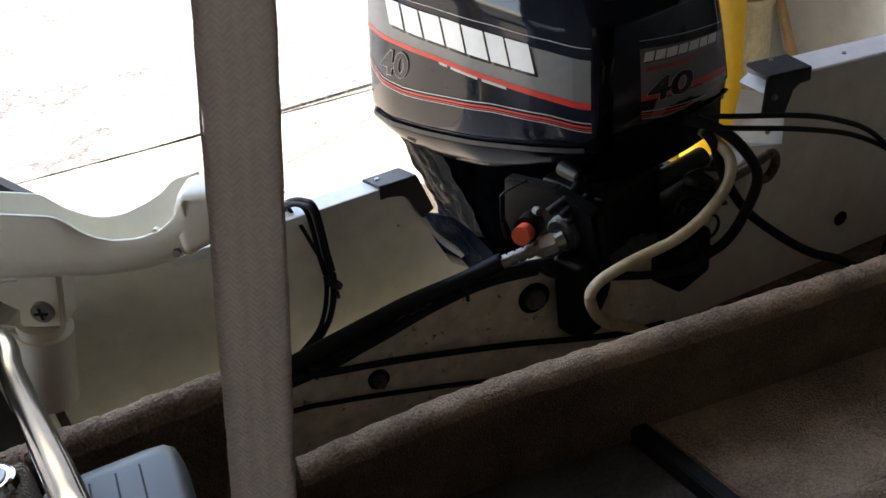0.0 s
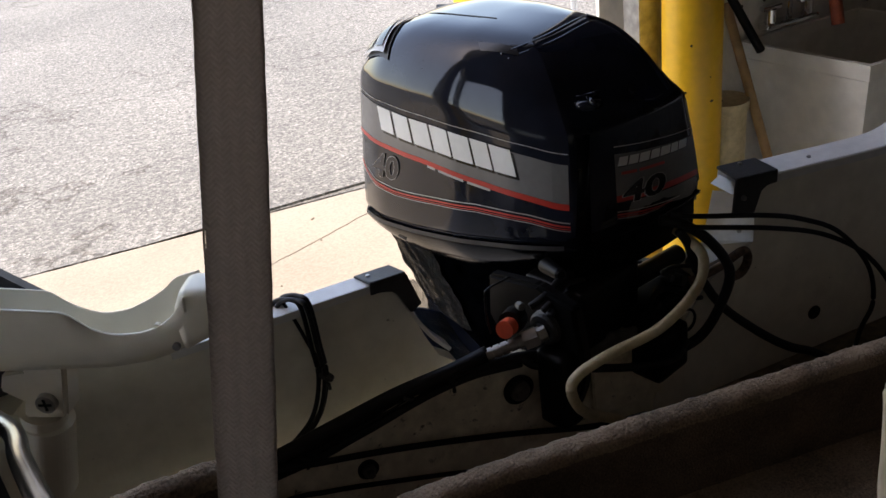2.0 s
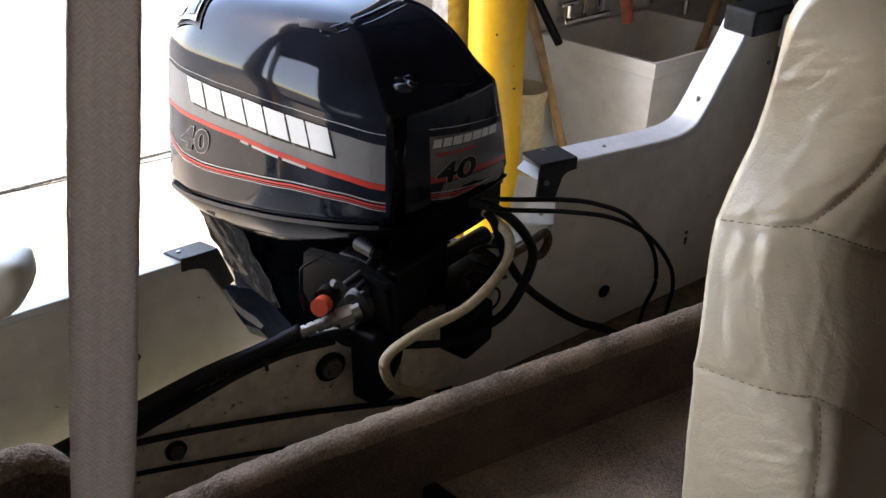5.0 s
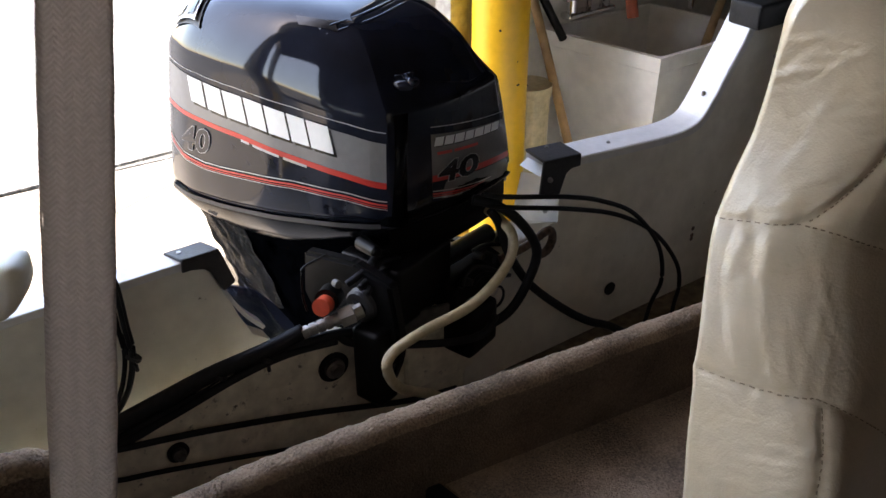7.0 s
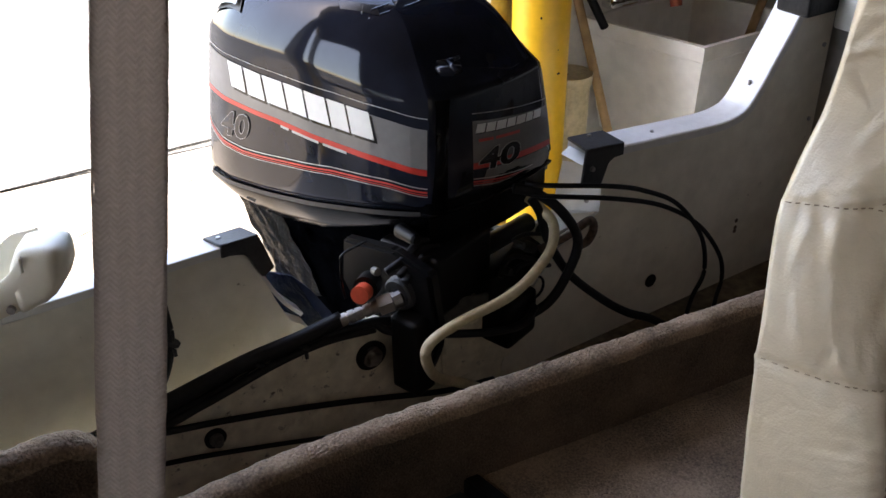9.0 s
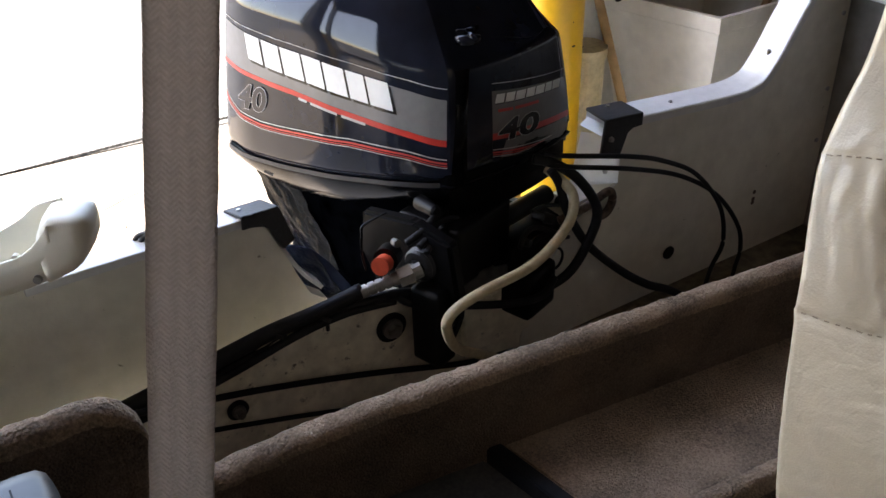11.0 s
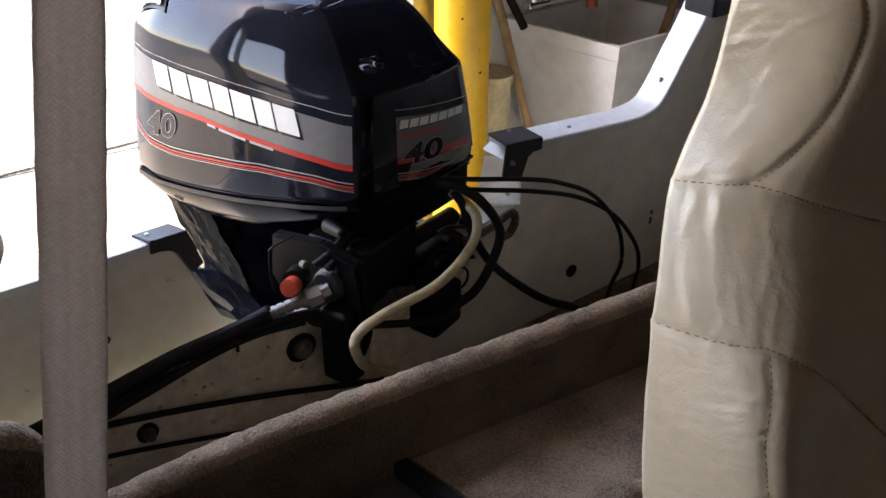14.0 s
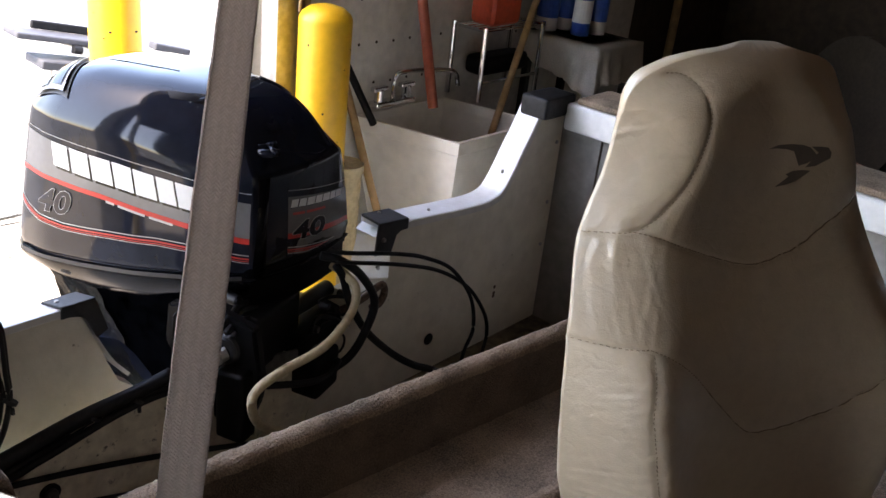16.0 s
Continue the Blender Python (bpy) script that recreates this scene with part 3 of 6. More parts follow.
part("transom_pad", plate([(0.862, 0.47), (0.858, 0.632), (1.030, 0.628), (1.036, 0.47)], TY - 0.014, TY + 0.001, 0.003), M_hull_dirty, boat, "worn cream clamp pad on the transom")
part("bilge_floor", boxed((-0.45, 1.0, 0.36), (1.98, 1.32, 0.40)), M_bilge, boat, "dirty brown bilge floor")
# Greyer than the cream hull, standing in for shade below the gunwale.
part("hull_side", boxed((1.98, -2.2, 0.36), (2.02, 1.345, 1.10)), M_innerhull, boat, "grey inner hull side, shade put into its colour")
for y in (0.62, 0.80, 0.98, 1.16):
    part("panel_seam", boxed((1.9765, y, 0.42), (1.981, y + 0.005, 1.035), 0.001), M_darkwall, boat)
part("hull_side", boxed((-0.49, 1.02, 0.36), (-0.45, 1.44, 0.89)), M_hull, boat)
part("hull_bottom", boxed((-0.45, -2.2, 0.30), (2.02, 1.345, 0.355)), M_hull, boat)

for x in (0.2, 1.3):
    part("support_beam", boxed((x, -2.1, 0.004), (x + 0.12, 1.2, 0.302)), M_galv, boat)

# gunwale with its carpet strip and the black corner block
part("gunwale", boxed((1.935, -2.2, 1.040), (2.13, 1.275, 1.118), 0.010), M_rail, boat, "white gunwale beam")
part("gunwale_carpet", boxed((1.95, -2.2, 1.119), (2.12, 1.25, 1.137), 0.007), M_carpet, boat)
part("corner_block", boxed((1.832, 1.270, 1.080), (1.978, 1.362, 1.140), 0.010), M_capblack, boat, "black plastic corner cap")


def bolt(place, r, washer, parent, label, head=None):
    x, y, z = place
    w = part("washer", rod(bmesh.new(), (x, y - 0.004, z), (x, y + 0.002, z), washer, washer * 0.96, 24), M_blackrubber, parent, label)
    bm = rod(bmesh.new(), (x, y - 0.012, z), (x, y - 0.003, z), r * 1.5, r * 1.5, 24)
    rod(bm, (x, y - 0.022, z), (x, y - 0.011, z), r, r, 6)
    part("nut", bm, head or M_steel, w)


bolt((0.697, TY, 0.611), 0.014, 0.033, boat, "black washer with a steel nut")
bolt((0.369, TY, 0.564), 0.0085, 0.021, boat, "dark bolt head", M_wornplate)
part("drain_hole", rod(bmesh.new(), (1.462, TY - 0.003, 0.501), (1.462, TY + 0.01, 0.501), 0.017, 0.017, 20), M_blackrubber, boat, "black rubber grommet")
for z in (0.555, 0.575, 0.545):
    part("scuff", rod(bmesh.new(), (1.735 + z * 0.02, TY - 0.001, z), (1.735 + z * 0.02, TY + 0.002, z), 0.006, 0.006, 7), M_rust, boat)
for x, z in ((1.442, 0.884), (1.748, 0.932)):
    part("screw", rod(bmesh.new(), (x, TY + 0.03, z - 0.006), (x - 0.002, TY + 0.03, z + 0.004), 0.0055, 0.004, 10), M_steel, boat)
for y, z in ((1.29, 0.99), (1.29, 0.80), (1.29, 0.66)):
    part("rivet", rod(bmesh.new(), (1.955, TY - 0.004, z), (1.955, TY + 0.002, z), 0.006, 0.005, 8), M_galv, boat)

# white cleat on the far gunwale
part("cleat", rod(boxed((2.018, 0.735, 1.137), (2.042, 0.755, 1.245), 0.004), (2.03, 0.795, 1.215), (2.03, 0.725, 1.278), 0.011, 0.011, 10), M_rail, boat, "white plastic rod rest on the gunwale")
# black brackets on the notch corners
def sloped(bm, x0, rise):
    """Tilts a slab along x."""
    for v in bm.verts:
        v.co.z += rise * (v.co.x - x0)
    return bm


bm = plate([(0.462, 0.900), (0.534, 0.894), (0.556, 0.820), (0.532, 0.807), (0.511, 0.856), (0.501, 0.866), (0.478, 0.872), (0.460, 0.872)], 1.386, 1.391, 0.0015)
br = part("bracket", bm, M_blackplastic, boat, "black folded steel corner bracket")
bm = prism([(0.462, 1.386), (0.533, 1.386), (0.520, 1.440), (0.448, 1.440)], 0.893, 0.899, 0.0012)
for v in bm.verts:
    v.co.z -= 0.11 * (v.co.y - 1.386)
part("flange", bm, M_blackplastic, br)
part("screw", rod(bmesh.new(), (0.470, 1.420, 0.892), (0.470, 1.420, 0.8975), 0.006, 0.004, 10), M_steel, br)
part("outer_skin", plate([(0.548, 0.56), (0.548, 0.775), (0.585, 0.755), (0.618, 0.737), (0.655, 0.690), (0.695, 0.620), (0.71, 0.56)], 1.462, 1.470), M_navy, boat, "navy blue outer hull skin")
bm = plate([(1.213, 0.918), (1.318, 0.908), (1.318, 0.880), (1.292, 0.880), (1.278, 0.872), (1.262, 0.828), (1.205, 0.834)], TY - 0.014, TY - 0.008, 0.0015)
br = part("bracket", bm, M_blackplastic, boat, "black folded steel corner bracket")
part("flange", sloped(prism([(1.213, TY - 0.014), (1.318, TY - 0.014), (1.322, TY + 0.060), (1.222, TY + 0.060)], 0.912, 0.919, 0.0015), 1.213, -0.095), M_blackplastic, br)
part("screw", rod(bmesh.new(), (1.230, TY - 0.020, 0.872), (1.230, TY - 0.013, 0.872), 0.005, 0.0065, 10), M_steel, br)
part("screw", rod(bmesh.new(), (1.27, TY + 0.045, 0.910), (1.27, TY + 0.045, 0.917), 0.006, 0.004, 10), M_steel, br)


# ---- carpeted bulkhead and deck ----
def carpet_wall(name, x0, x1, y0, y1, z0, z1, parent, label, r=None, skew=0.0, end=0.0, droop=0.0):
    """An upright carpeted board with a rounded, slightly lumpy top; skew turns it in plan, end rounds off its far upper corner, droop lowers its near end."""
    r = r or (y1 - y0) / 2
    prof = [(y1, z0), (y1, z1 - r)] + [((y0 + y1) / 2 + r * math.cos(a), z1 - r + r * math.sin(a)) for a in np.linspace(0, math.pi, 13)[1:-1]] + [(y0, z1 - r), (y0, z1 - 2.5 * r), (y0, z0)]
    bm = bmesh.new()
    n = max(8, int((x1 - x0) / 0.005))
    rows = []
    for i in range(n + 1):
        x = x0 + (x1 - x0) * i / n
        edge = min(i, n - i) / 3
        sh = 0.0 if edge >= 1 else (1 - edge) ** 2 * r * 0.7
        if end and x > x1 - end:
            sh = end - math.sqrt(max(0.0, end ** 2 - (x - x1 + end) ** 2))
        sh += droop * max(0.0, 1 - (x - x0) / 0.42) ** 2
        row = []
        for y, z in prof:
            top = max(0.0, min(1.0, (z - z1 + 2.6 * r) / r))
            fuzz = top * (0.0025 * noise.noise((x * 30, y * 40, 3.1)) + 0.0014 * noise.noise((x * 120, y * 150, z * 90)) + 0.0022 * noise.noise((x * 300, y * 300, z * 260)))
            row.append((x, y + skew * (x - x0) + 0.0015 * noise.noise((x * 22, y * 30, z * 25)) + 0.5 * fuzz, max(z0, z - (sh if z > z0 else 0)) + fuzz))
        rows.append(row)
    vs = grid_mesh(bm, rows)
    bm.verts.index_update()
    bm.faces.new(vs[0])
    bm.faces.new(vs[-1])
    # Roll painted lighter, face darker: the door's light put into two carpets.
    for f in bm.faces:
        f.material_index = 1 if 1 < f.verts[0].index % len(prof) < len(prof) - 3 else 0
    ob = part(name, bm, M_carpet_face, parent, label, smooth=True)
    ob.data.materials.append(M_carpet_lit)
    return ob


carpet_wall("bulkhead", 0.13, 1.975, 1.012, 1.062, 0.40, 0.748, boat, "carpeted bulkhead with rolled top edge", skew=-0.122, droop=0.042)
part("deck", prism([(0.700, 0.990), (1.975, 0.835), (1.975, 0.545), (0.752, 0.690)], 0.40, 0.575, 0.004), M_carpet, boat, "grey-brown carpeted deck")
part("hatch", prism([(0.10, 1.02), (0.668, 0.985), (0.716, 0.675), (0.10, 0.70)], 0.40, 0.558, 0.005), M_hatch, boat, "dark hatch beside the deck")
part("deck_strap", prism([(0.670, 0.985), (0.698, 0.985), (0.742, 0.70), (0.714, 0.70)], 0.50, 0.584, 0.003), M_blackrubber, boat, "black strip along the hatch")
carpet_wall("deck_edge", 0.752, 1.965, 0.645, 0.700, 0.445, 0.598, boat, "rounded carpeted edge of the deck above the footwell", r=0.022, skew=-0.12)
part("footwell", prism([(0.10, 0.698), (0.716, 0.672), (0.752, 0.640), (1.975, 0.49), (1.975, -2.2), (0.10, -2.2)], 0.40, 0.445, 0.004), M_carpet, boat, "brown carpeted footwell floor")


# ---- outboard motor ----
AZ = radians(18)
R_AX, A_AX, M_C = Vector((math.cos(AZ), math.sin(AZ), 0)), Vector((-math.sin(AZ), math.cos(AZ), 0)), Vector((0.998, 1.332, 0))
motor = thing("outboard_motor", (M_C.x, M_C.y + 0.1, 0.62), "black outboard motor with red and grey decals on the transom", "outboard motor")


def mot(r, a, z):
    """From the motor's own axes (across, aft, up) to the world."""
    return M_C + R_AX * r + A_AX * a + Vector((0, 0, z))


LEN = 0.69


def smooth_lerp(v, xs, ys):
    """Interpolation with the corners rounded off."""
    return sum(lerp(v + d, xs, ys) * w for d, w in ((-0.03, 0.15), (-0.015, 0.2), (0.0, 0.3), (0.015, 0.2), (0.03, 0.15)))


WA, WW = [0.0, 0.04, 0.12, 0.27, 0.42, 0.54, 0.62, 0.665, 0.69], [0.146, 0.164, 0.183, 0.203, 0.208, 0.199, 0.170, 0.122, 0.065]


def half_width(a):
    q = max(0.0, min(1.0, (a - 0.03) / 0.04, (0.62 - a) / 0.04))
    return lerp(a, WA, WW) * (1 - q) + smooth_lerp(a, WA, WW) * q


def nose(x, y, f=1.0):
    """The front of the cowl is turned a little against its length; the walls lean in towards the top."""
    f = max(0.0, min(1.0, f))
    yy = y + (0.047 - 0.072 * f) * max(0.0, min(1.0, y / LEN)) ** 2 - 0.17 * x * max(0.0, 1 - y / 0.30)
    return x + 0.045 * (1 - f) * max(0.0, min(1.0, x / 0.146)), yy


def cowl_ring(k=1.0, n_side=44):
    """The cowl's outline in (across, aft): along the starboard side aft, round the back, forward on port, across the front."""
    al = [LEN * (0.5 - 0.5 * math.cos(math.pi * i / (n_side - 1))) for i in range(n_side)]
    pts = [(-half_width(a), a) for a in al]
    pts += [(x, LEN + 0.006 * (1 - (x / 0.065) ** 2)) for x in (-0.03, 0.0, 0.03)]
    pts += [(half_width(a), a) for a in reversed(al)]
    pts += [(x, -0.020 * (1 - (x / 0.146) ** 2)) for x in (0.130, 0.10, 0.05, 0.0, -0.05, -0.10, -0.130)]
    return [(x * k, MID + (y - MID) * k) for x, y in pts]


MID = 0.34


def seam_z(a):
    return lerp(a, [0.0, LEN], [0.885, 0.785])


def crease_z(a):
    return smooth_lerp(a, [-0.05, 0.06, 0.34, 0.57, 0.70], [1.105, 1.107, 1.145, 1.146, 1.1465])


def crown_z(a):
    return smooth_lerp(a, [-0.06, 0.05, 0.12, 0.20, 0.30, 0.45, 0.55, 0.62, 0.70], [1.100, 1.206, 1.240, 1.250, 1.2545, 1.2515, 1.245, 1.2115, 1.169])


def dome(k, a):
    """Height of the cowl's top at the share k of its outline."""
    rise = 1 - min(1.0, k / 0.965) ** 5.0
    return crease_z(a) * (1 - rise) + max(crown_z(a), crease_z(a)) * rise


bm = bmesh.new()
rows = []
for k, f in ((0.965, -0.03), (0.985, 0.0), (1.0, 0.05), (1.0, 0.3), (0.995, 0.6), (0.985, 0.9), (0.978, 0.97), (0.965, 1.0)):
    rows.append([mot(*nose(x, y, f), seam_z(y) + (crease_z(y) - seam_z(y)) * f) for x, y in cowl_ring(k)])
for k in (0.952, 0.935, 0.91, 0.88, 0.85, 0.82, 0.79, 0.75, 0.71, 0.66, 0.61, 0.55, 0.48, 0.4, 0.3, 0.2, 0.1, 0.03):
    rows.append([mot(*nose(x, y), dome(k, y)) for x, y in cowl_ring(k)])
vs = grid_mesh(bm, rows, True)
bm.faces.new(vs[-1])
cowl = part("cowl", bm, M_cowl, motor, "glossy black engine cowl", smooth=True)


def wall_k(f):
    return lerp(f, [0, 0.05, 0.3, 0.6, 0.9, 0.97, 1.0], [0.985, 1.0, 1.0, 0.995, 0.985, 0.978, 0.965])


def side_pt(a, z, off=0.0015):
    """A place on the starboard face of the cowl."""
    f = (z - seam_z(a)) / (crease_z(a) - seam_z(a))
    k = wall_k(f)
    x, y = nose(-half_width(MID + (a - MID) / k) * k, a, f)
    return mot(x - off, y, z)


def front_pt(x, z, off=0.002):
    f = (z - seam_z(0)) / (crease_z(0) - seam_z(0))
    k = wall_k(f)
    xx, y = nose(x, MID + (-0.020 * (1 - (x / k / 0.146) ** 2) - MID) * k, f)
    return mot(xx, y - off, z)


def band(fn, us, lo, hi, off, n=4):
    """A decal strip along u between the heights lo(u) and hi(u)."""
    bm = bmesh.new()
    grid_mesh(bm, [[fn(u, lo(u) + (hi(u) - lo(u)) * k / n, off) for k in range(n + 1)] for u in us])
    return bm


SU = [0.006 + 0.645 * i / 44 for i in range(45)]
p_top = lambda a: lerp(a, [0.016, 0.08, 0.212, 0.367, 0.571, 0.65], [1.067, 1.076, 1.088, 1.097, 1.103, 1.104])
g_top = lambda a: p_top(a) - lerp(a, [0.0, 0.25, 0.6], [0.022, 0.018, 0.010])
r_top = lambda a: lerp(a, [0.018, 0.085, 0.219, 0.375, 0.6, 0.65], [0.966, 0.975, 0.987, 1.001, 1.006, 1.004])
r_bot = lambda a: r_top(a) - lerp(a, [0, 0.6], [0.013, 0.010])
w_mid = lambda a: lerp(a, [0.019, 0.087, 0.224, 0.343, 0.475, 0.55, 0.60, 0.637], [0.926, 0.933, 0.930, 0.917, 0.901, 0.902, 0.915, 0.945])
part("grey_band", band(side_pt, SU, r_top, g_top, 0.0012), M_graydecal, cowl, "grey decal band")
part("pin_stripe", band(side_pt, SU, lambda a: p_top(a) - 0.0016, p_top, 0.0012, 1), M_paledecal, cowl, "pale pin stripe")
part("red_stripe", band(side_pt, SU, r_bot, r_top, 0.0018, 2), M_reddecal, cowl, "red decal stripe")
for dz, th, m in ((0.0, 0.0022, M_paledecal), (-0.008, 0.004, M_reddecal), (-0.0135, 0.002, M_reddecal), (-0.0175, 0.0016, M_paledecal)):
    part("pin_stripe", band(side_pt, SU, lambda a: w_mid(a) + dz - th / 2, lambda a: w_mid(a) + dz + th / 2, 0.0012, 1), m, cowl)


def slanted(fn, u0, u1, z0, z1, lean, off, notch=0.0):
    """A slanted block on a face: u runs towards the front of the boat's word, lean shifts its top."""
    bm = bmesh.new()
    rows = []
    for i in range(4):
        z = z0(u0) if i == 0 else 0
        row = []
        for j in range(5):
            u = u0 + (u1 - u0) * j / 4
            zz = z0(u) + (z1(u) - z0(u)) * i / 3
            row.append(fn(u + lean * i / 3, zz, off))
        rows.append(row)
    grid_mesh(bm, rows)
    return bm


# the word across the side: seven slanted white blocks over black shadows
WORD = [(0.0, 0.118), (0.14, 0.128), (0.285, 0.135), (0.435, 0.125), (0.575, 0.14), (0.73, 0.112), (0.855, 0.135)]
b_top, b_bot = (lambda a: lerp(a, [0.10, 0.31, 0.52], [1.063, 1.081, 1.089])), (lambda a: lerp(a, [0.11, 0.32, 0.505], [1.010, 1.026, 1.036]))
for q, w in WORD:
    a0 = 0.503 - 0.396 * q
    a1 = 0.503 - 0.396 * (q + w)
    part("letter_shadow", slanted(side_pt, a0 - 0.007, a1 - 0.007, lambda a: b_bot(a) - 0.006, lambda a: b_top(a) - 0.006, 0.012, 0.0020), M_blackdecal, cowl)
    part("letter_block", slanted(side_pt, a0, a1, b_bot, b_top, 0.012, 0.0028), M_whitedecal, cowl, "slanted white block")
for a0, a1 in ((0.356, 0.334), (0.325, 0.252), (0.241, 0.180)):
    part("word_bar", band(side_pt, [a0 + (a1 - a0) * i / 6 for i in range(7)], lambda a: r_bot(a) - 0.004, lambda a: r_bot(a) + 0.0015, 0.0026, 1), M_paledecal, cowl, "white line of small words")


def text_mesh(body, size, bold=0.0):
    cu = bpy.data.curves.new("text", "FONT")
    cu.body, cu.size, cu.resolution_u, cu.extrude, cu.offset = body, size, 3, 0.0, bold
    ob = new("text", cu)
    me = ob.to_mesh()
    data = ([v.co.copy() for v in me.vertices], [tuple(p.vertices) for p in me.polygons])
    ob.to_mesh_clear()
    bpy.data.objects.remove(ob)
    bpy.data.curves.remove(cu)
    return data


def lettering(body, size, fn, place, parent, material, name, wide=1.0, shear=0.15, label="", bold=0.0):
    """Writing laid on a face: place(x, y) gives the face's own coordinates."""
    vs, fs = text_mesh(body, size, bold)
    bm = bmesh.new()
    bv = [bm.verts.new(fn(*place(v.x * wide + v.y * shear, v.y))) for v in vs]
    for f in fs:
        try:
            bm.faces.new([bv[i] for i in f])
        except ValueError:
            pass
    return part(name, bm, material, parent, label)


side_num = lambda x, y: (0.553 - x, 0.915 + y + 0.12 * x)
lettering("40", 0.078, lambda u, z: side_pt(u, z, 0.0024), side_num, cowl, M_paledecal, "number", 1.22, label="pale outlined number 40", bold=0.0032, shear=0.24)
lettering("40", 0.078, lambda u, z: side_pt(u, z, 0.0030), side_num, cowl, M_cowl, "number_core", 1.22, bold=0.0019, shear=0.24)

# front decal, sloping a little across the face
FX = [-0.058 + 0.200 * i / 12 for i in range(13)]
tilt = lambda x: -0.145 * (x + 0.058)
part("front_band", band(front_pt, FX, lambda x: 0.905 + 1.7 * tilt(x), lambda x: 1.041 + 1.25 * tilt(x), 0.0010), M_graydecal, cowl, "grey front decal")
part("front_stripe", band(front_pt, FX, lambda x: 0.942 + tilt(x), lambda x: 0.9555 + tilt(x), 0.0014, 1), M_reddecal, cowl, "red decal stripe")
part("black_strip", band(front_pt, FX, lambda x: 0.900 + 1.7 * tilt(x), lambda x: 0.942 + tilt(x), 0.0012, 1), M_cowl, cowl)
for dz, th, m in ((0.0, 0.0022, M_paledecal), (-0.006, 0.004, M_reddecal), (-0.011, 0.0022, M_reddecal), (-0.0145, 0.0014, M_paledecal)):
    part("front_stripe", band(front_pt, FX, lambda x: 0.922 + dz - th / 2 + 1.5 * tilt(x), lambda x: 0.922 + dz + th / 2 + 1.5 * tilt(x), 0.0018, 1), m, cowl)
part("pin_stripe", band(front_pt, FX, lambda x: 1.055 + 1.2 * tilt(x), lambda x: 1.0565 + 1.2 * tilt(x), 0.0012, 1), M_paledecal, cowl)
for q, w in WORD:
    x0, x1 = -0.0535 + 0.172 * q, -0.0535 + 0.172 * (q + w)
    part("letter_shadow", slanted(front_pt, x0 + 0.002, x1 + 0.002, lambda x: 1.0145 + tilt(x), lambda x: 1.0315 + tilt(x), 0.005, 0.0020), M_blackdecal, cowl)
    part("letter_block", slanted(front_pt, x0, x1, lambda x: 1.0165 + tilt(x), lambda x: 1.0335 + tilt(x), 0.005, 0.0026), M_whitedecal, cowl, "slanted white block")
for x0, x1 in ((-0.046, -0.010), (-0.004, 0.055)):
    part("word_bar", band(front_pt, [x0 + (x1 - x0) * i / 4 for i in range(5)], lambda x: 0.998 + tilt(x), lambda x: 1.004 + tilt(x), 0.0024, 1), M_reddecal, cowl, "red line of small words")
front_num = lambda x, y: (-0.046 + x, 0.9400 + y + tilt(-0.046 + x))
lettering("40", 0.060, lambda u, z: front_pt(u, z, 0.0024), front_num, cowl, M_paledecal, "number", 1.60, bold=0.0030, shear=0.2)
lettering("40", 0.060, lambda u, z: front_pt(u, z, 0.0030), front_num, cowl, M_blackdecal, "number_core", 1.60, label="black number 40", bold=0.0019, shear=0.2)

# rear vent: a frame with two slots, lying on the back of the crown
RING = sorted((math.atan2(y - MID, x), math.hypot(x, y - MID)) for x, y in cowl_ring(1.0, 80))
RING_A, RING_R = [q[0] for q in RING], [q[1] for q in RING]


def top_pt(x, a, lift):
    """A place on the crown over (across, aft)."""
    ang = math.atan2(a - MID, x)
    k = math.hypot(x, a - MID) / float(np.interp(ang, RING_A, RING_R))
    e = 1 + lift / 0.16
    return mot(*nose(x * e, MID + (a - MID) * e), dome(k, a) + lift)


def vent_pt(u, v, lift):
    """u runs across the vent, v from its lower end up to the crest."""
    lo = (-0.152 - 0.024 * u, 0.603 - 0.110 * u)
    hi = (-0.078 + 0.042 * u, 0.585 - 0.040 * u)
    return top_pt(lo[0] + (hi[0] - lo[0]) * v, lo[1] + (hi[1] - lo[1]) * v, lift)


for u0, u1, v0, v1, m, lift, nm, lb in ((-0.05, 1.05, 0.0, 1.05, M_blackplastic, 0.002, "vent_seal", "black rubber seal"), (0.02, 0.98, 0.04, 1.0, M_paledecal, 0.006, "vent_frame", "grey vent frame with two slots"), (0.12, 0.44, 0.10, 0.95, M_blackdecal, 0.0075, "vent_slot", ""), (0.58, 0.90, 0.10, 0.95, M_blackdecal, 0.0075, "vent_slot", "")):
    bm = bmesh.new()
    grid_mesh(bm, [[vent_pt(u0 + (u1 - u0) * j / 6, v0 + (v1 - v0) * i / 14, lift) for j in range(7)] for i in range(15)])
    part(nm, bm, m, cowl, lb, smooth=True)

# seams and raised ridges on the crown
part("crown_line", tube([top_pt(x, a, 0.0005) for x, a in ((-0.036, 0.545), (-0.045, 0.47), (-0.042, 0.38), (-0.034, 0.30))], 0.0012, 6), M_blackplastic, cowl)
for d, r in ((0.0, 0.0055), (-0.020, 0.0045), (-0.036, 0.0035)):
    part("ridge", tube([top_pt(x, a + d, -0.0028) for x, a in ((-0.128, 0.190), (-0.10, 0.164), (-0.04, 0.156), (0.034, 0.166), (0.085, 0.176))], r, 8), M_cowl, cowl, "raised ridge on the crown", smooth=True)
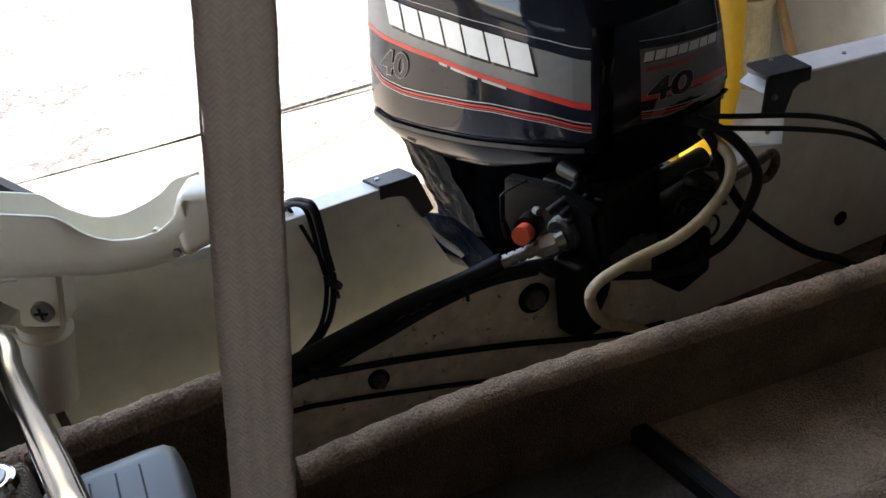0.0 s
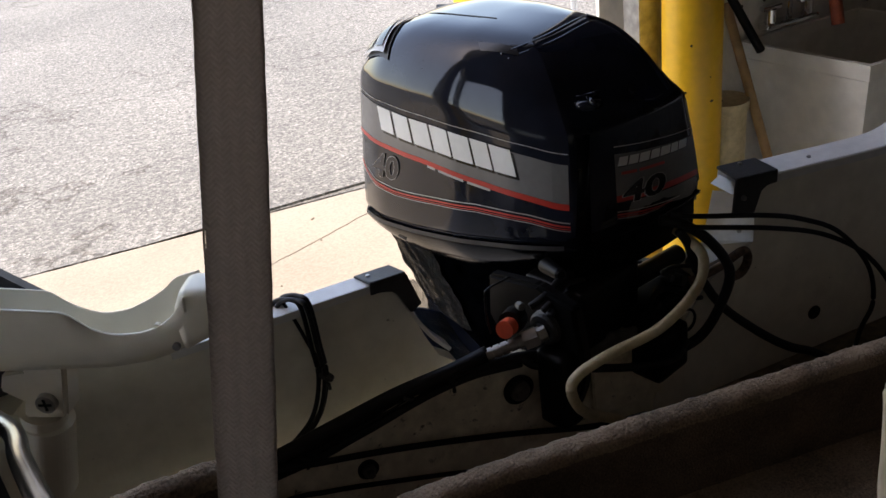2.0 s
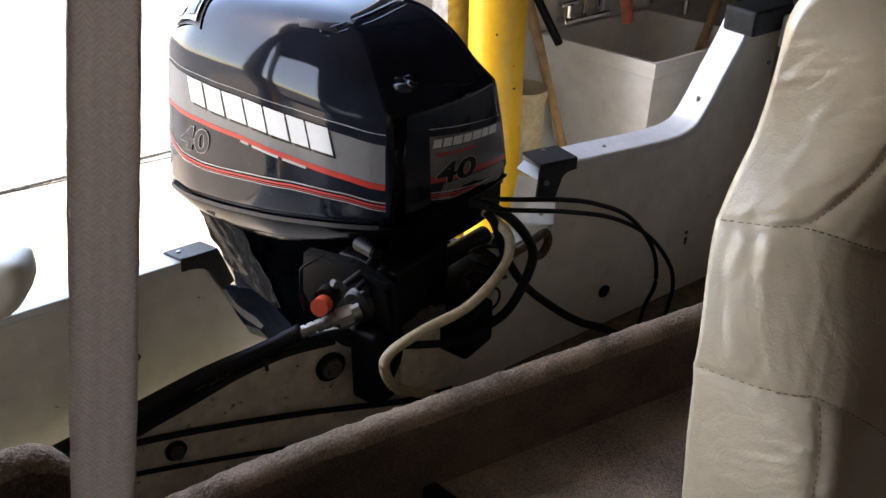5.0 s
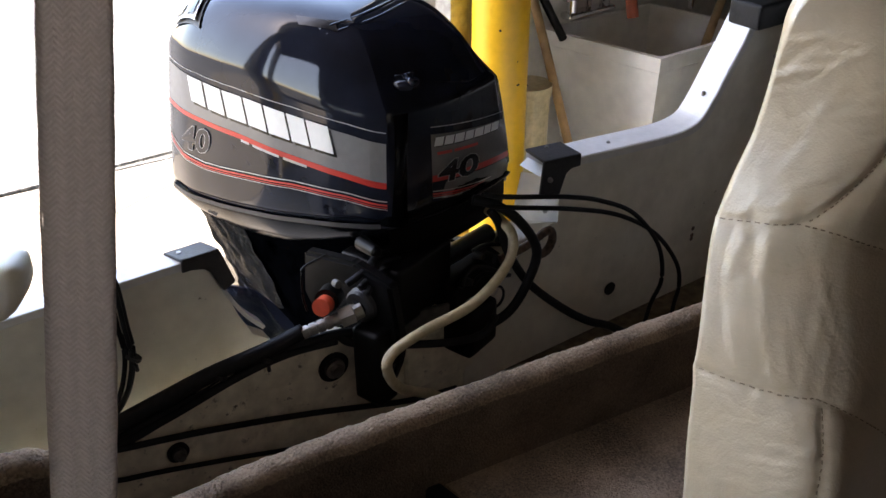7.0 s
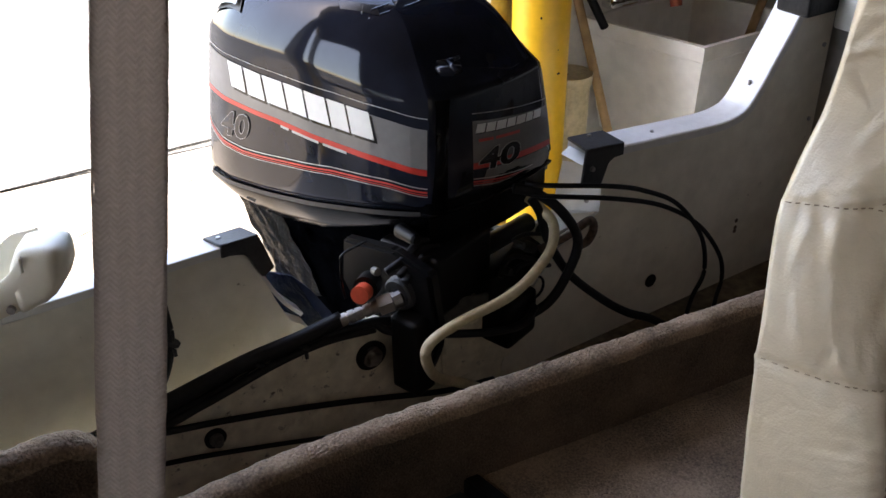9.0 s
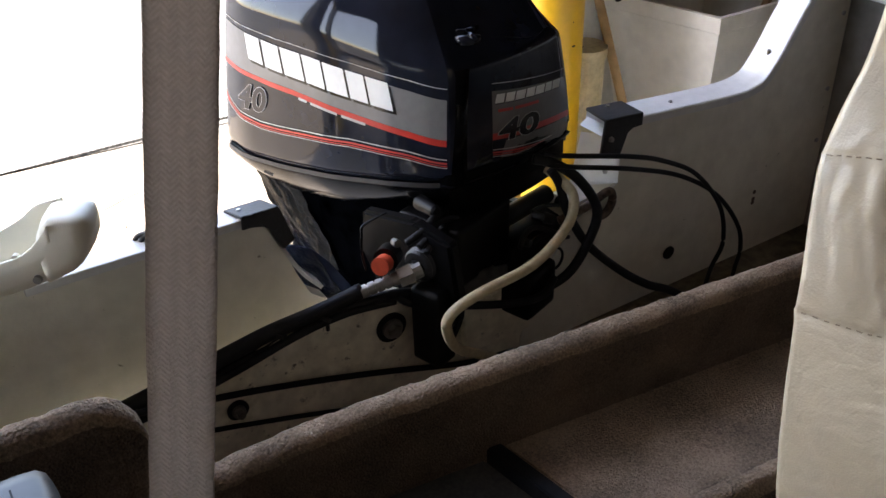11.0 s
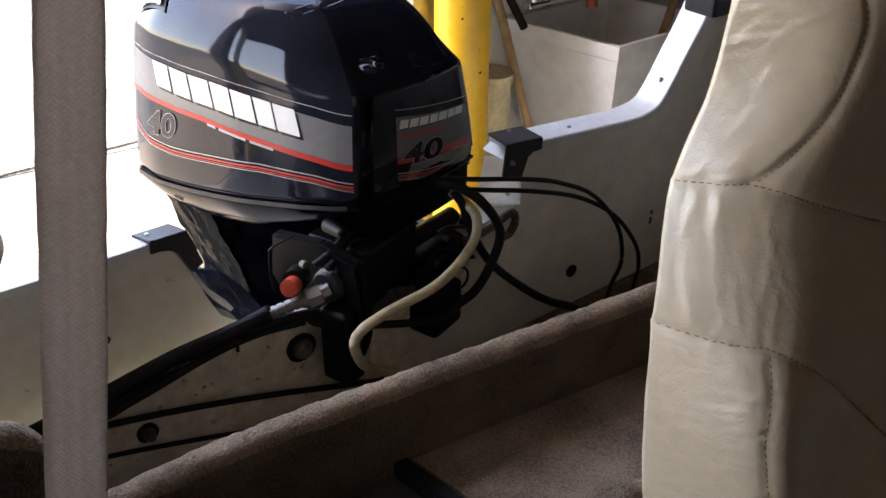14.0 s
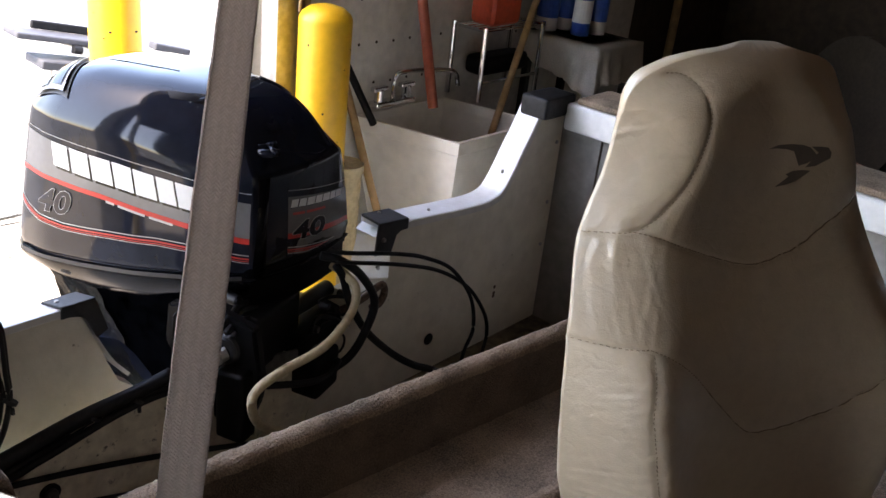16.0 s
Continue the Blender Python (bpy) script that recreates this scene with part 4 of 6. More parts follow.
part("ridge", tube([top_pt(x, a, -0.001) for x, a in ((0.085, 0.176), (0.112, 0.14), (0.118, 0.09), (0.118, 0.045), (0.113, 0.012))], 0.007, 8), M_cowl, cowl, "raised rim of the front slope", smooth=True)
part("ridge", tube([top_pt(x, a, -0.002) for x, a in ((0.113, 0.012), (0.06, 0.000), (0.0, 0.012), (-0.06, 0.026))], 0.005, 8), M_cowl, cowl, smooth=True)
bm = bmesh.new()
grid_mesh(bm, [[top_pt(-0.131 + 0.020 * u + 0.006 * v, 0.248 - 0.085 * u + 0.010 * v, 0.0012) for v in (-1, 0, 1)] for u in (0, 0.25, 0.5, 0.75, 1)])
part("scoop", bm, M_blackdecal, cowl, "dark scoop notch", smooth=True)

# turn cap with three lobes, set low on the front corner, over the rounded corner post
cap_c = top_pt(-0.072, 0.032, 0.0)
bm = rod(bmesh.new(), cap_c - Vector((0, 0, 0.006)), cap_c + Vector((0, 0, 0.006)), 0.029, 0.025, 24)
for q in range(3):
    d = Vector((math.cos(2.1 * q + 0.4), math.sin(2.1 * q + 0.4), 0))
    rod(bm, cap_c + Vector((0, 0, 0.009)), cap_c + d * 0.036 + Vector((0, 0, 0.007)), 0.007, 0.005, 10)
part("cap", bm, M_cowl, cowl, "black three-lobed turn cap", smooth=True)
bm = rod(bmesh.new(), front_pt(-0.122, 0.87, -0.020), front_pt(-0.108, 1.095, -0.022), 0.030, 0.026, 24)
part("corner_post", bm, M_lowcowl, cowl, "rounded front corner of the cowl", smooth=True)

# lower cowl tray
bm = bmesh.new()
rows = []
for k, f in ((0.99, 0.0), (1.005, 0.04), (1.0, 0.14), (0.965, 0.38), (0.90, 0.66), (0.825, 0.92), (0.79, 1.0), (0.45, 1.03)):
    rows.append([mot(*nose(x, y, -0.1 * f), seam_z(y) - 0.012 - lerp(y, [0.0, 0.12, 0.3, 0.5, LEN], [0.058, 0.066, 0.082, 0.078, 0.060]) * f) for x, y in cowl_ring(k)])
vs = grid_mesh(bm, rows, True)
bm.faces.new(vs[-1])
low = part("lower_cowl", bm, M_lowcowl, motor, "satin black lower cowl", smooth=True)
part("seam_ridge", band(lambda a, z, o: side_pt(a, max(z, seam_z(a)), o) + Vector((0, 0, z - max(z, seam_z(a)))), [0.02 + 0.61 * i / 30 for i in range(31)], lambda a: seam_z(a) - 0.016, lambda a: seam_z(a) - 0.006, 0.006, 1), M_blackplastic, low)
# recessed hand latch low on the side, and the rounded boss at the front corner
for w, m, off in ((0.016, M_blackplastic, 0.0015), (0.010, M_blackdecal, 0.003)):
    bm = bmesh.new()
    grid_mesh(bm, [[mot(-lerp(a, WA, WW) * 0.945 - off + 0.16 * (zz - 0.80), a, zz) for a in (0.492 + q * w - 0.35 * (zz - 0.785), 0.492 - q * w - 0.35 * (zz - 0.785))] for q, zz in ((1, 0.785 - w), (1, 0.785), (1, 0.785 + w))])
    bmesh.ops.solidify(bm, geom=bm.faces[:], thickness=0.003)
    part("latch", bm, m, low, "black recessed cowl latch")
bm = rod(bmesh.new(), mot(-0.168, 0.085, 0.826), mot(-0.188, 0.030, 0.834), 0.016, 0.012, 20)
rod(bm, mot(-0.188, 0.030, 0.834), mot(-0.190, 0.025, 0.835), 0.012, 0.008, 20)
part("boss", bm, M_blackmetal, low, "rounded black boss at the corner of the lower cowl", smooth=False)

# mid section, wrapped in dark crinkled film blackened for shade, and the clamp bracket
bm = bmesh.new()
rows = []
rng = random.Random(4)
for i, (z, ra, rb, ca) in enumerate(((0.80, 0.150, 0.270, 0.330), (0.75, 0.148, 0.268, 0.325), (0.70, 0.136, 0.250, 0.315), (0.64, 0.126, 0.225, 0.300), (0.58, 0.118, 0.205, 0.290), (0.50, 0.112, 0.195, 0.280), (0.40, 0.10, 0.18, 0.25), (0.28, 0.10, 0.17, 0.23), (0.10, 0.09, 0.15, 0.22))):
    row = []
    for k in range(72):
        t = 2 * math.pi * k / 72
        ct, st = math.cos(t), math.sin(t)
        q = (abs(ct) ** 4.5 + abs(st) ** 4.5) ** (-1 / 4.5)
        c = q * (1 + 0.05 * noise.noise((ct * 3, st * 3 + i * 0.35, i * 0.9)) + 0.03 * noise.noise((ct * 9, st * 9, i * 1.7)))
        row.append(mot(-0.018 + ra * c * ct, ca + rb * c * st, z))
    rows.append(row)
vs = grid_mesh(bm, rows, True)
bm.faces.new(vs[0])
bm.faces.new(vs[-1])
part("mid_section", bm, M_film, motor, "drive leg wrapped in dark crinkled plastic film, blackened further for shade", smooth=True)
bm = bmesh.new()
rows = []
for i in range(36):
    q = i / 35
    z = 0.795 - 0.25 * q
    row = []
    for k in range(18):
        w = k / 17
        c = 0.008 * noise.noise((w * 8, q * 3, 2.0)) + 0.005 * noise.noise((w * 17, q * 8, 5.0))
        row.append(mot(lerp(z, [0.45, 0.60, 0.80], [-0.150, -0.160, -0.180]) - c + 0.03 * (w - 0.4) ** 2, lerp(z, [0.45, 0.60, 0.80], [0.455, 0.505, 0.60]) - 0.13 * w + c, z))
    rows.append(row)
grid_mesh(bm, rows)
bmesh.ops.solidify(bm, geom=bm.faces[:], thickness=0.001)
part("film_wrap", bm, M_crinkle, motor, "crinkled clear film round the leg", smooth=False)
for x, w, zt in ((-0.232, 0.015, 0.0), (0.115, 0.016, -0.12)):
    bm = plate([(-0.070, 0.690), (-0.050, 0.815 + zt), (0.04, 0.835 + zt), (0.17, 0.815 + zt), (0.180, 0.720 + zt / 2), (0.115, 0.610), (0.030, 0.548), (-0.030, 0.556), (-0.062, 0.640)], -w, w, 0.007)
    bmesh.ops.transform(bm, matrix=Matrix.Translation(mot(x, 0, 0.0)) @ Matrix.Rotation(AZ + radians(90), 4, "Z"), verts=bm.verts[:])
    part("clamp_bracket", bm, M_blackmetal, motor, "black cast clamp bracket")


def engine_block(name, lo, hi, at_r, at_a, bevel, material, label="", tip=0.0):
    """A rounded casting in the motor's own axes."""
    bm = boxed(lo, hi, bevel)
    bmesh.ops.transform(bm, matrix=Matrix.Translation(mot(at_r, at_a, 0.0)) @ Matrix.Rotation(AZ, 4, "Z") @ Matrix.Rotation(radians(tip), 4, "Y"), verts=bm.verts[:])
    return part(name, bm, material, motor, label, smooth=True)


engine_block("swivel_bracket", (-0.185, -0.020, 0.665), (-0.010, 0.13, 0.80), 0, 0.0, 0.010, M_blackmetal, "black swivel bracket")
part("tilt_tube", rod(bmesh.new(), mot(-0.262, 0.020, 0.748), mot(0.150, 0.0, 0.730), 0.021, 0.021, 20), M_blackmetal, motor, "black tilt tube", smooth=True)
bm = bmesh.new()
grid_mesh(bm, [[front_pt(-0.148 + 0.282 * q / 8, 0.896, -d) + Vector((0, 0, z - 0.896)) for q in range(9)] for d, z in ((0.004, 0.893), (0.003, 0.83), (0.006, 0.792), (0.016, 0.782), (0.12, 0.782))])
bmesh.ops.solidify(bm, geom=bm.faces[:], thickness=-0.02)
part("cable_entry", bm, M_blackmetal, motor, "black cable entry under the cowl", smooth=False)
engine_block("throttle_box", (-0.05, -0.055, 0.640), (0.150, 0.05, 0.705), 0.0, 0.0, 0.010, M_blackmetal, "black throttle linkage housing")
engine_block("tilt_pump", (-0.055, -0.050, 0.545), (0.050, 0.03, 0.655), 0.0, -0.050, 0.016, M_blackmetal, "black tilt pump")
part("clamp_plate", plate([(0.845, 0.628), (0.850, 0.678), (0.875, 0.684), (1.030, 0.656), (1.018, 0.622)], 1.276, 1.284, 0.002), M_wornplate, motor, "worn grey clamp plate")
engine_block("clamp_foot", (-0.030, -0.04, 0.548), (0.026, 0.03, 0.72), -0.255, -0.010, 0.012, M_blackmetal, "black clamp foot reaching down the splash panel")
for k, (r0, a0, z0, dr, dz) in enumerate(((-0.275, 0.030, 0.806, 0.13, 0.018), (-0.265, 0.016, 0.798, 0.13, 0.016), (-0.262, 0.002, 0.788, 0.12, 0.012), (-0.05, -0.070, 0.700, 0.14, 0.035), (0.0, -0.075, 0.680, 0.12, 0.025), (0.02, -0.060, 0.745, 0.12, 0.022))):
    pts = [mot(r0 + dr * q, a0 - 0.010 * math.sin(q * 5 + k), z0 + dz * math.sin(q * 3.0 + 0.2 * k)) for q in (0, 0.2, 0.4, 0.6, 0.8, 1.0)]
    part("engine_hose", tube(pts, 0.0075 - 0.0006 * k, 8), M_blackrubber, motor, "thin black hose over the bracket", smooth=True)
# ribbed rubber boot round the tilt tube, knobs and a small wire ring beside the linkage
bm = bmesh.new()
rows = []
for k in range(13):
    c, rr = mot(-0.262 + 0.005 * k, 0.018, 0.752), 0.029 + 0.0040 * (k % 2) + 0.0008 * k
    rows.append([c + (A_AX * math.cos(q) + Vector((0, 0, math.sin(q)))) * rr for q in [2 * math.pi * g / 24 for g in range(24)]])
vs = grid_mesh(bm, rows, True)
bm.faces.new(vs[0])
bm.faces.new(vs[-1])
part("boot", bm, M_blackplastic, motor, "ribbed black rubber boot", smooth=False)
for r0, a0, z0, q in ((0.058, -0.068, 0.735, 0.013), (0.105, -0.066, 0.752, 0.011), (0.02, -0.066, 0.758, 0.009), (-0.02, -0.064, 0.715, 0.010), (0.12, -0.066, 0.695, 0.012)):
    part("knob", rod(bmesh.new(), mot(r0, a0 + 0.01, z0), mot(r0, a0 - 0.012, z0 + 0.002), q, q * 0.8, 14), M_blackplastic, motor)
part("wire_ring", tube([Vector((1.068, 1.255, 0.655)) + Vector((0.022 * math.sin(q), 0, 0.026 * math.cos(q))) for q in (-0.6, 0.0, 0.7, 1.4, 2.1, 2.8, 3.5)], 0.003, 8), M_blackrubber, motor, "thin black wire ring", smooth=True)
RC = Vector((0.043, 0.0, -0.003))
bm = rod(bmesh.new(), RC + Vector((0.626, 1.275, 0.780)), RC + Vector((0.645, 1.29, 0.774)), 0.0175, 0.0175, 28)
part("red_cap", rod(bm, RC + Vector((0.645, 1.29, 0.774)), RC + Vector((0.675, 1.315, 0.764)), 0.016, 0.015, 24), M_orange, motor, "red-orange plastic cap")
part("cap_seat", rod(bmesh.new(), RC + Vector((0.648, 1.293, 0.776)), RC + Vector((0.672, 1.315, 0.770)), 0.024, 0.024, 24), M_blackmetal, motor)
part("bracket_strip", tube([RC + Vector(q) for q in ((0.610, 1.30, 0.765), (0.604, 1.30, 0.80), (0.606, 1.30, 0.845), (0.612, 1.30, 0.862), (0.66, 1.30, 0.872))], 0.0022, 6), M_blackmetal, motor)
bm = bmesh.new()
rows = []
for i in range(26):
    q = i / 25
    z = 0.835 - 0.23 * q
    lo, hi = lerp(z, [0.60, 0.65, 0.73, 0.80, 0.835], [0.618, 0.600, 0.568, 0.548, 0.560]), lerp(z, [0.60, 0.65, 0.73, 0.80, 0.835], [0.680, 0.655, 0.622, 0.592, 0.570])
    rows.append([(lo + (hi - lo) * k / 15, 1.456 + 0.010 * noise.noise((k * 0.55, q * 9, 3.0)) + 0.006 * noise.noise((k * 1.3, q * 22, 8.0)), z) for k in range(16)])
grid_mesh(bm, rows)
bmesh.ops.solidify(bm, geom=bm.faces[:], thickness=0.0006)
part("film_fold", bm, M_clearfilm, motor, "crumpled clear plastic film hanging beside the leg")
part("clamp_bolt", rod(bmesh.new(), RC + Vector((0.672, 1.30, 0.805)), RC + Vector((0.672, 1.285, 0.808)), 0.008, 0.008, 8), M_wornplate, motor)
part("boss", rod(bmesh.new(), (0.738, 1.27, 0.748), (0.79, 1.26, 0.755), 0.017, 0.022, 20), M_blackmetal, motor)

# steering cable end: black sheath, steel ferrule and hex nut
steer = thing("steering_cable", (0.55, 1.31, 0.70), "black steering cable with steel ferrule and hex nut along the transom", "cable")
part("sheath", tube([(0.64, 1.298, 0.722), (0.56, 1.305, 0.706), (0.45, 1.312, 0.694), (0.32, 1.312, 0.674), (0.18, 1.312, 0.652), (0.0, 1.315, 0.632), (-0.40, 1.325, 0.62)], 0.0155, 14), M_blackrubber, steer, smooth=True)
bm = bmesh.new()
rows = []
f0, f1 = Vector((0.636, 1.294, 0.722)), Vector((0.706, 1.274, 0.739))
fx = (f1 - f0).normalized()
fy = fx.cross(Vector((0, 0, 1))).normalized()
fz = fx.cross(fy)
for i in range(5):
    for q, rr in ((0.0, 0.0100), (0.02, 0.0125), (0.80, 0.0125), (0.82, 0.0100)):
        c = f0.lerp(f1, min(1.0, (i + q) / 4.8))
        rows.append([c + (fy * math.cos(g) + fz * math.sin(g)) * rr for g in [2 * math.pi * k / 18 for k in range(18)]])
vs = grid_mesh(bm, rows, True)
bm.faces.new(vs[0])
bm.faces.new(vs[-1])
part("ferrule", bm, M_steel, steer, "crimped steel ferrule")
part("nut", rod(rod(bmesh.new(), (0.706, 1.273, 0.739), (0.732, 1.265, 0.746), 0.0205, 0.0205, 6), (0.732, 1.265, 0.746), (0.748, 1.262, 0.750), 0.0165, 0.0165, 12), M_steel, steer, "steel hex nut")


def cable(name, pts, r, material, label, cat="cable"):
    bm = tube(pts, r, 10, 10)
    ob = part(name, bm, material, None, smooth=True)
    return tagged(ob, label, cat)


cable("control_cable", [(0.87, 1.34, 0.672), (0.80, 1.28, 0.670), (0.706, 1.278, 0.700), (0.645, 1.295, 0.697), (0.555, 1.305, 0.690), (0.468, 1.31, 0.672), (0.316, 1.31, 0.646), (0.10, 1.31, 0.625), (-0.40, 1.31, 0.61)], 0.0105, M_blackrubber, "black control cable running beside the steering cable")
cable("control_cable", [(0.70, 1.282, 0.684), (0.60, 1.292, 0.690), (0.50, 1.298, 0.678), (0.36, 1.298, 0.650), (0.20, 1.298, 0.630), (-0.40, 1.298, 0.61)], 0.0085, M_blackrubber, "black control cable running beside the steering cable")
cable("fuel_hose", [(1.075, 1.30, 0.845), (1.083, 1.262, 0.832), (1.080, 1.220, 0.813), (1.049, 1.200, 0.767), (0.944, 1.170, 0.735), (0.816, 1.160, 0.727), (0.752, 1.160, 0.708), (0.738, 1.160, 0.675), (0.777, 1.180, 0.599), (0.887, 1.220, 0.500), (0.93, 1.235, 0.44)], 0.0105, M_hose, "cream rubber fuel hose looping under the motor", "hose")
cable("throttle_cable", [(1.05, 1.28, 0.895), (1.083, 1.250, 0.892), (1.222, 1.220, 0.862), (1.314, 1.210, 0.828), (1.407, 1.200, 0.772), (1.500, 1.200, 0.661), (1.529, 1.200, 0.557), (1.501, 1.200, 0.494), (1.47, 1.19, 0.42)], 0.0052, M_blackrubber, "thin black throttle cable in a loop")
cable("shift_cable", [(1.05, 1.28, 0.872), (1.084, 1.250, 0.868), (1.242, 1.220, 0.827), (1.373, 1.210, 0.774), (1.484, 1.200, 0.696), (1.572, 1.200, 0.589), (1.597, 1.200, 0.515), (1.588, 1.200, 0.460), (1.57, 1.19, 0.41)], 0.0052, M_blackrubber, "thin black shift cable in a loop")
cable("wiring_loom", [(1.03, 1.29, 0.885), (1.066, 1.270, 0.873), (1.111, 1.240, 0.833), (1.145, 1.220, 0.764), (1.127, 1.220, 0.694), (1.086, 1.230, 0.625), (1.019, 1.250, 0.589)], 0.0105, M_blackrubber, "thick black wiring loom beside the motor")
cable("battery_cable", [(1.06, 1.27, 0.86), (1.075, 1.260, 0.829), (1.094, 1.250, 0.760), (1.146, 1.240, 0.669), (1.236, 1.230, 0.576), (1.291, 1.200, 0.534), (1.357, 1.180, 0.499), (1.42, 1.13, 0.45), (1.45, 1.10, 0.41)], 0.0095, M_blackrubber, "black battery cable lying on the bilge")
cable("oil_line", [(0.70, 1.275, 0.700), (0.726, 1.262, 0.679), (0.811, 1.235, 0.654), (0.936, 1.215, 0.620), (1.010, 1.215, 0.611), (1.05, 1.23, 0.63)], 0.0085, M_blackrubber, "black oil line under the clamp bracket")
cable("drag_link", [(1.10, 1.285, 0.722), (1.128, 1.280, 0.728), (1.176, 1.280, 0.736), (1.225, 1.280, 0.752), (1.241, 1.280, 0.742), (1.242, 1.280, 0.720), (1.227, 1.280, 0.700), (1.20, 1.28, 0.697)], 0.0095, M_rust, "bent rusty steel steering link", "link rod")
cable("bilge_cable", [(-0.40, 1.287, 0.70), (0.084, 1.287, 0.673), (0.297, 1.287, 0.628), (0.461, 1.287, 0.585), (0.648, 1.287, 0.526), (0.864, 1.287, 0.450), (0.985, 1.28, 0.432)], 0.0065, M_blackrubber, "black cable along the stained panel")
cable("bilge_cable", [(-0.40, 1.29, 0.62), (0.154, 1.29, 0.581), (0.286, 1.29, 0.557), (0.452, 1.29, 0.506), (0.592, 1.29, 0.459), (0.75, 1.28, 0.42)], 0.0050, M_blackrubber, "black cable along the stained panel")
loop = [(0.300, 1.44, 0.886), (0.309, 1.425, 0.905), (0.330, 1.400, 0.913), (0.342, 1.378, 0.902), (0.345, 1.378, 0.816), (0.345, 1.378, 0.744), (0.315, 1.365, 0.676), (0.255, 1.335, 0.650)]
for dx, dy, r in ((0, 0, 0.0055), (-0.014, 0.004, 0.0045), (-0.006, -0.008, 0.0045)):
    cable("cord", [(x + dx, y + dy, z + dx * 0.3) for x, y, z in loop], r, M_blackrubber, "black cord looped over the transom wall", "cord")
cable("cord", [(0.305, 1.43, 0.90), (0.316, 1.395, 0.865), (0.327, 1.388, 0.82), (0.336, 1.385, 0.785), (0.338, 1.381, 0.749)], 0.0035, M_blackrubber, "thin black cord tied to the loop", "cord")
for x, y, z in ((0.345, 1.376, 0.744), (0.47, 1.305, 0.690), (0.56, 1.298, 0.694), (0.26, 1.305, 0.645)):
    bm = rod(bmesh.new(), (x - 0.002, y, z - 0.003), (x + 0.002, y, z + 0.003), 0.0145, 0.0145, 12)
    box(bm, (x - 0.003, y - 0.010, z - 0.026), (x + 0.003, y - 0.004, z - 0.012), 0.001)
    tagged(part("cable_tie", bm, M_blackplastic), "black plastic cable tie round the cables", "cable tie")


M_darktan = mat("dull_tan_paint", (0.055, 0.042, 0.03), 0.8, spread=0.2)

# ---- swivel seat ----
S_C, S_E, S_N = Vector((0.76, 0.262, 0)), Vector((0.90, -0.436, 0)), Vector((-0.436, -0.90, 0))       # foot, across the backrest, out of its front
seat = thing("swivel_seat", (0.78, 0.33, 0.445), "cream vinyl swivel boat seat with side bolsters and stitched seams", "boat seat")
SZ = [0.98, 1.02, 1.06, 1.10, 1.155, 1.21, 1.275, 1.335, 1.38, 1.42, 1.455, 1.49, 1.525, 1.55, 1.569, 1.583, 1.595, 1.604, 1.608, 1.612]
SL = [-0.175, -0.196, -0.214, -0.226, -0.231, -0.232, -0.228, -0.217, -0.208, -0.193, -0.179, -0.171, -0.165, -0.161, -0.148, -0.127, -0.103, -0.070, -0.044, 0.000]
SR = [0.265, 0.275, 0.285, 0.292, 0.294, 0.290, 0.278, 0.253, 0.232, 0.212, 0.198, 0.186, 0.172, 0.159, 0.145, 0.128, 0.108, 0.076, 0.050, 0.012]
# where the side panel of the bolster meets the face, and how far the face stands out, by height
CZ, CL = [0.98, 1.10, 1.155, 1.215, 1.288, 1.405, 1.432, 1.464, 1.50, 1.535, 1.61], [-0.145, -0.150, -0.158, -0.166, -0.156, -0.156, -0.134, -0.114, -0.102, -0.097, -0.092]
FZ, FN = [0.98, 1.10, 1.20, 1.29, 1.34, 1.39, 1.45, 1.50, 1.56, 1.62], [0.105, 0.103, 0.092, 0.070, 0.044, 0.022, 0.014, 0.008, -0.003, -0.016]
# seams as (across, height): under the head, round the head's side panel, over the lower panel, beside the bolster
SEAM_A = [(-0.206, 1.389), (-0.188, 1.396), (-0.170, 1.402), (-0.157, 1.405), (-0.138, 1.403), (-0.116, 1.396), (-0.068, 1.379), (-0.020, 1.366), (0.015, 1.365), (0.070, 1.381), (0.112, 1.409), (0.155, 1.434), (0.19, 1.448)]
SEAM_B = [(-0.156, 1.407), (-0.132, 1.433), (-0.110, 1.464), (-0.095, 1.500), (-0.088, 1.535), (-0.090, 1.561), (-0.099, 1.573), (-0.110, 1.578), (-0.122, 1.577)]
SEAM_C = [(-0.228, 1.277), (-0.195, 1.282), (-0.168, 1.287), (-0.154, 1.288), (-0.128, 1.277), (-0.097, 1.254), (-0.060, 1.217), (-0.020, 1.178), (0.009, 1.160), (0.060, 1.160), (0.10, 1.168), (0.136, 1.177), (0.20, 1.215), (0.26, 1.27)]
SEAM_D = [(-0.155, 1.287), (-0.160, 1.250), (-0.166, 1.215), (-0.160, 1.155), (-0.150, 1.10), (-0.142, 1.03)]
SEAMS = [np.array([(p.x, p.z) for p in spline([(s, 0, z) for s, z in q], 10)]) for q in (SEAM_A, SEAM_B, SEAM_C, SEAM_D)]


# soft creases of the side panels: centre (across, height), direction, half length, height
rng = random.Random(12)
CREASES = []
for k in range(110):
    cz = rng.uniform(1.03, 1.54)
    ang = radians(rng.uniform(18, 55) if cz < 1.27 else (rng.uniform(70, 108) if cz < 1.39 else rng.uniform(15, 70)))
    cs = rng.uniform(-0.215, -0.140) + (0.03 if cz > 1.40 else 0.0)
    CREASES.append((cs, cz, math.cos(ang), math.sin(ang), rng.uniform(0.012, 0.040), rng.uniform(0.0004, 0.0011) * (0.7 if cz > 1.40 else 1.0)))


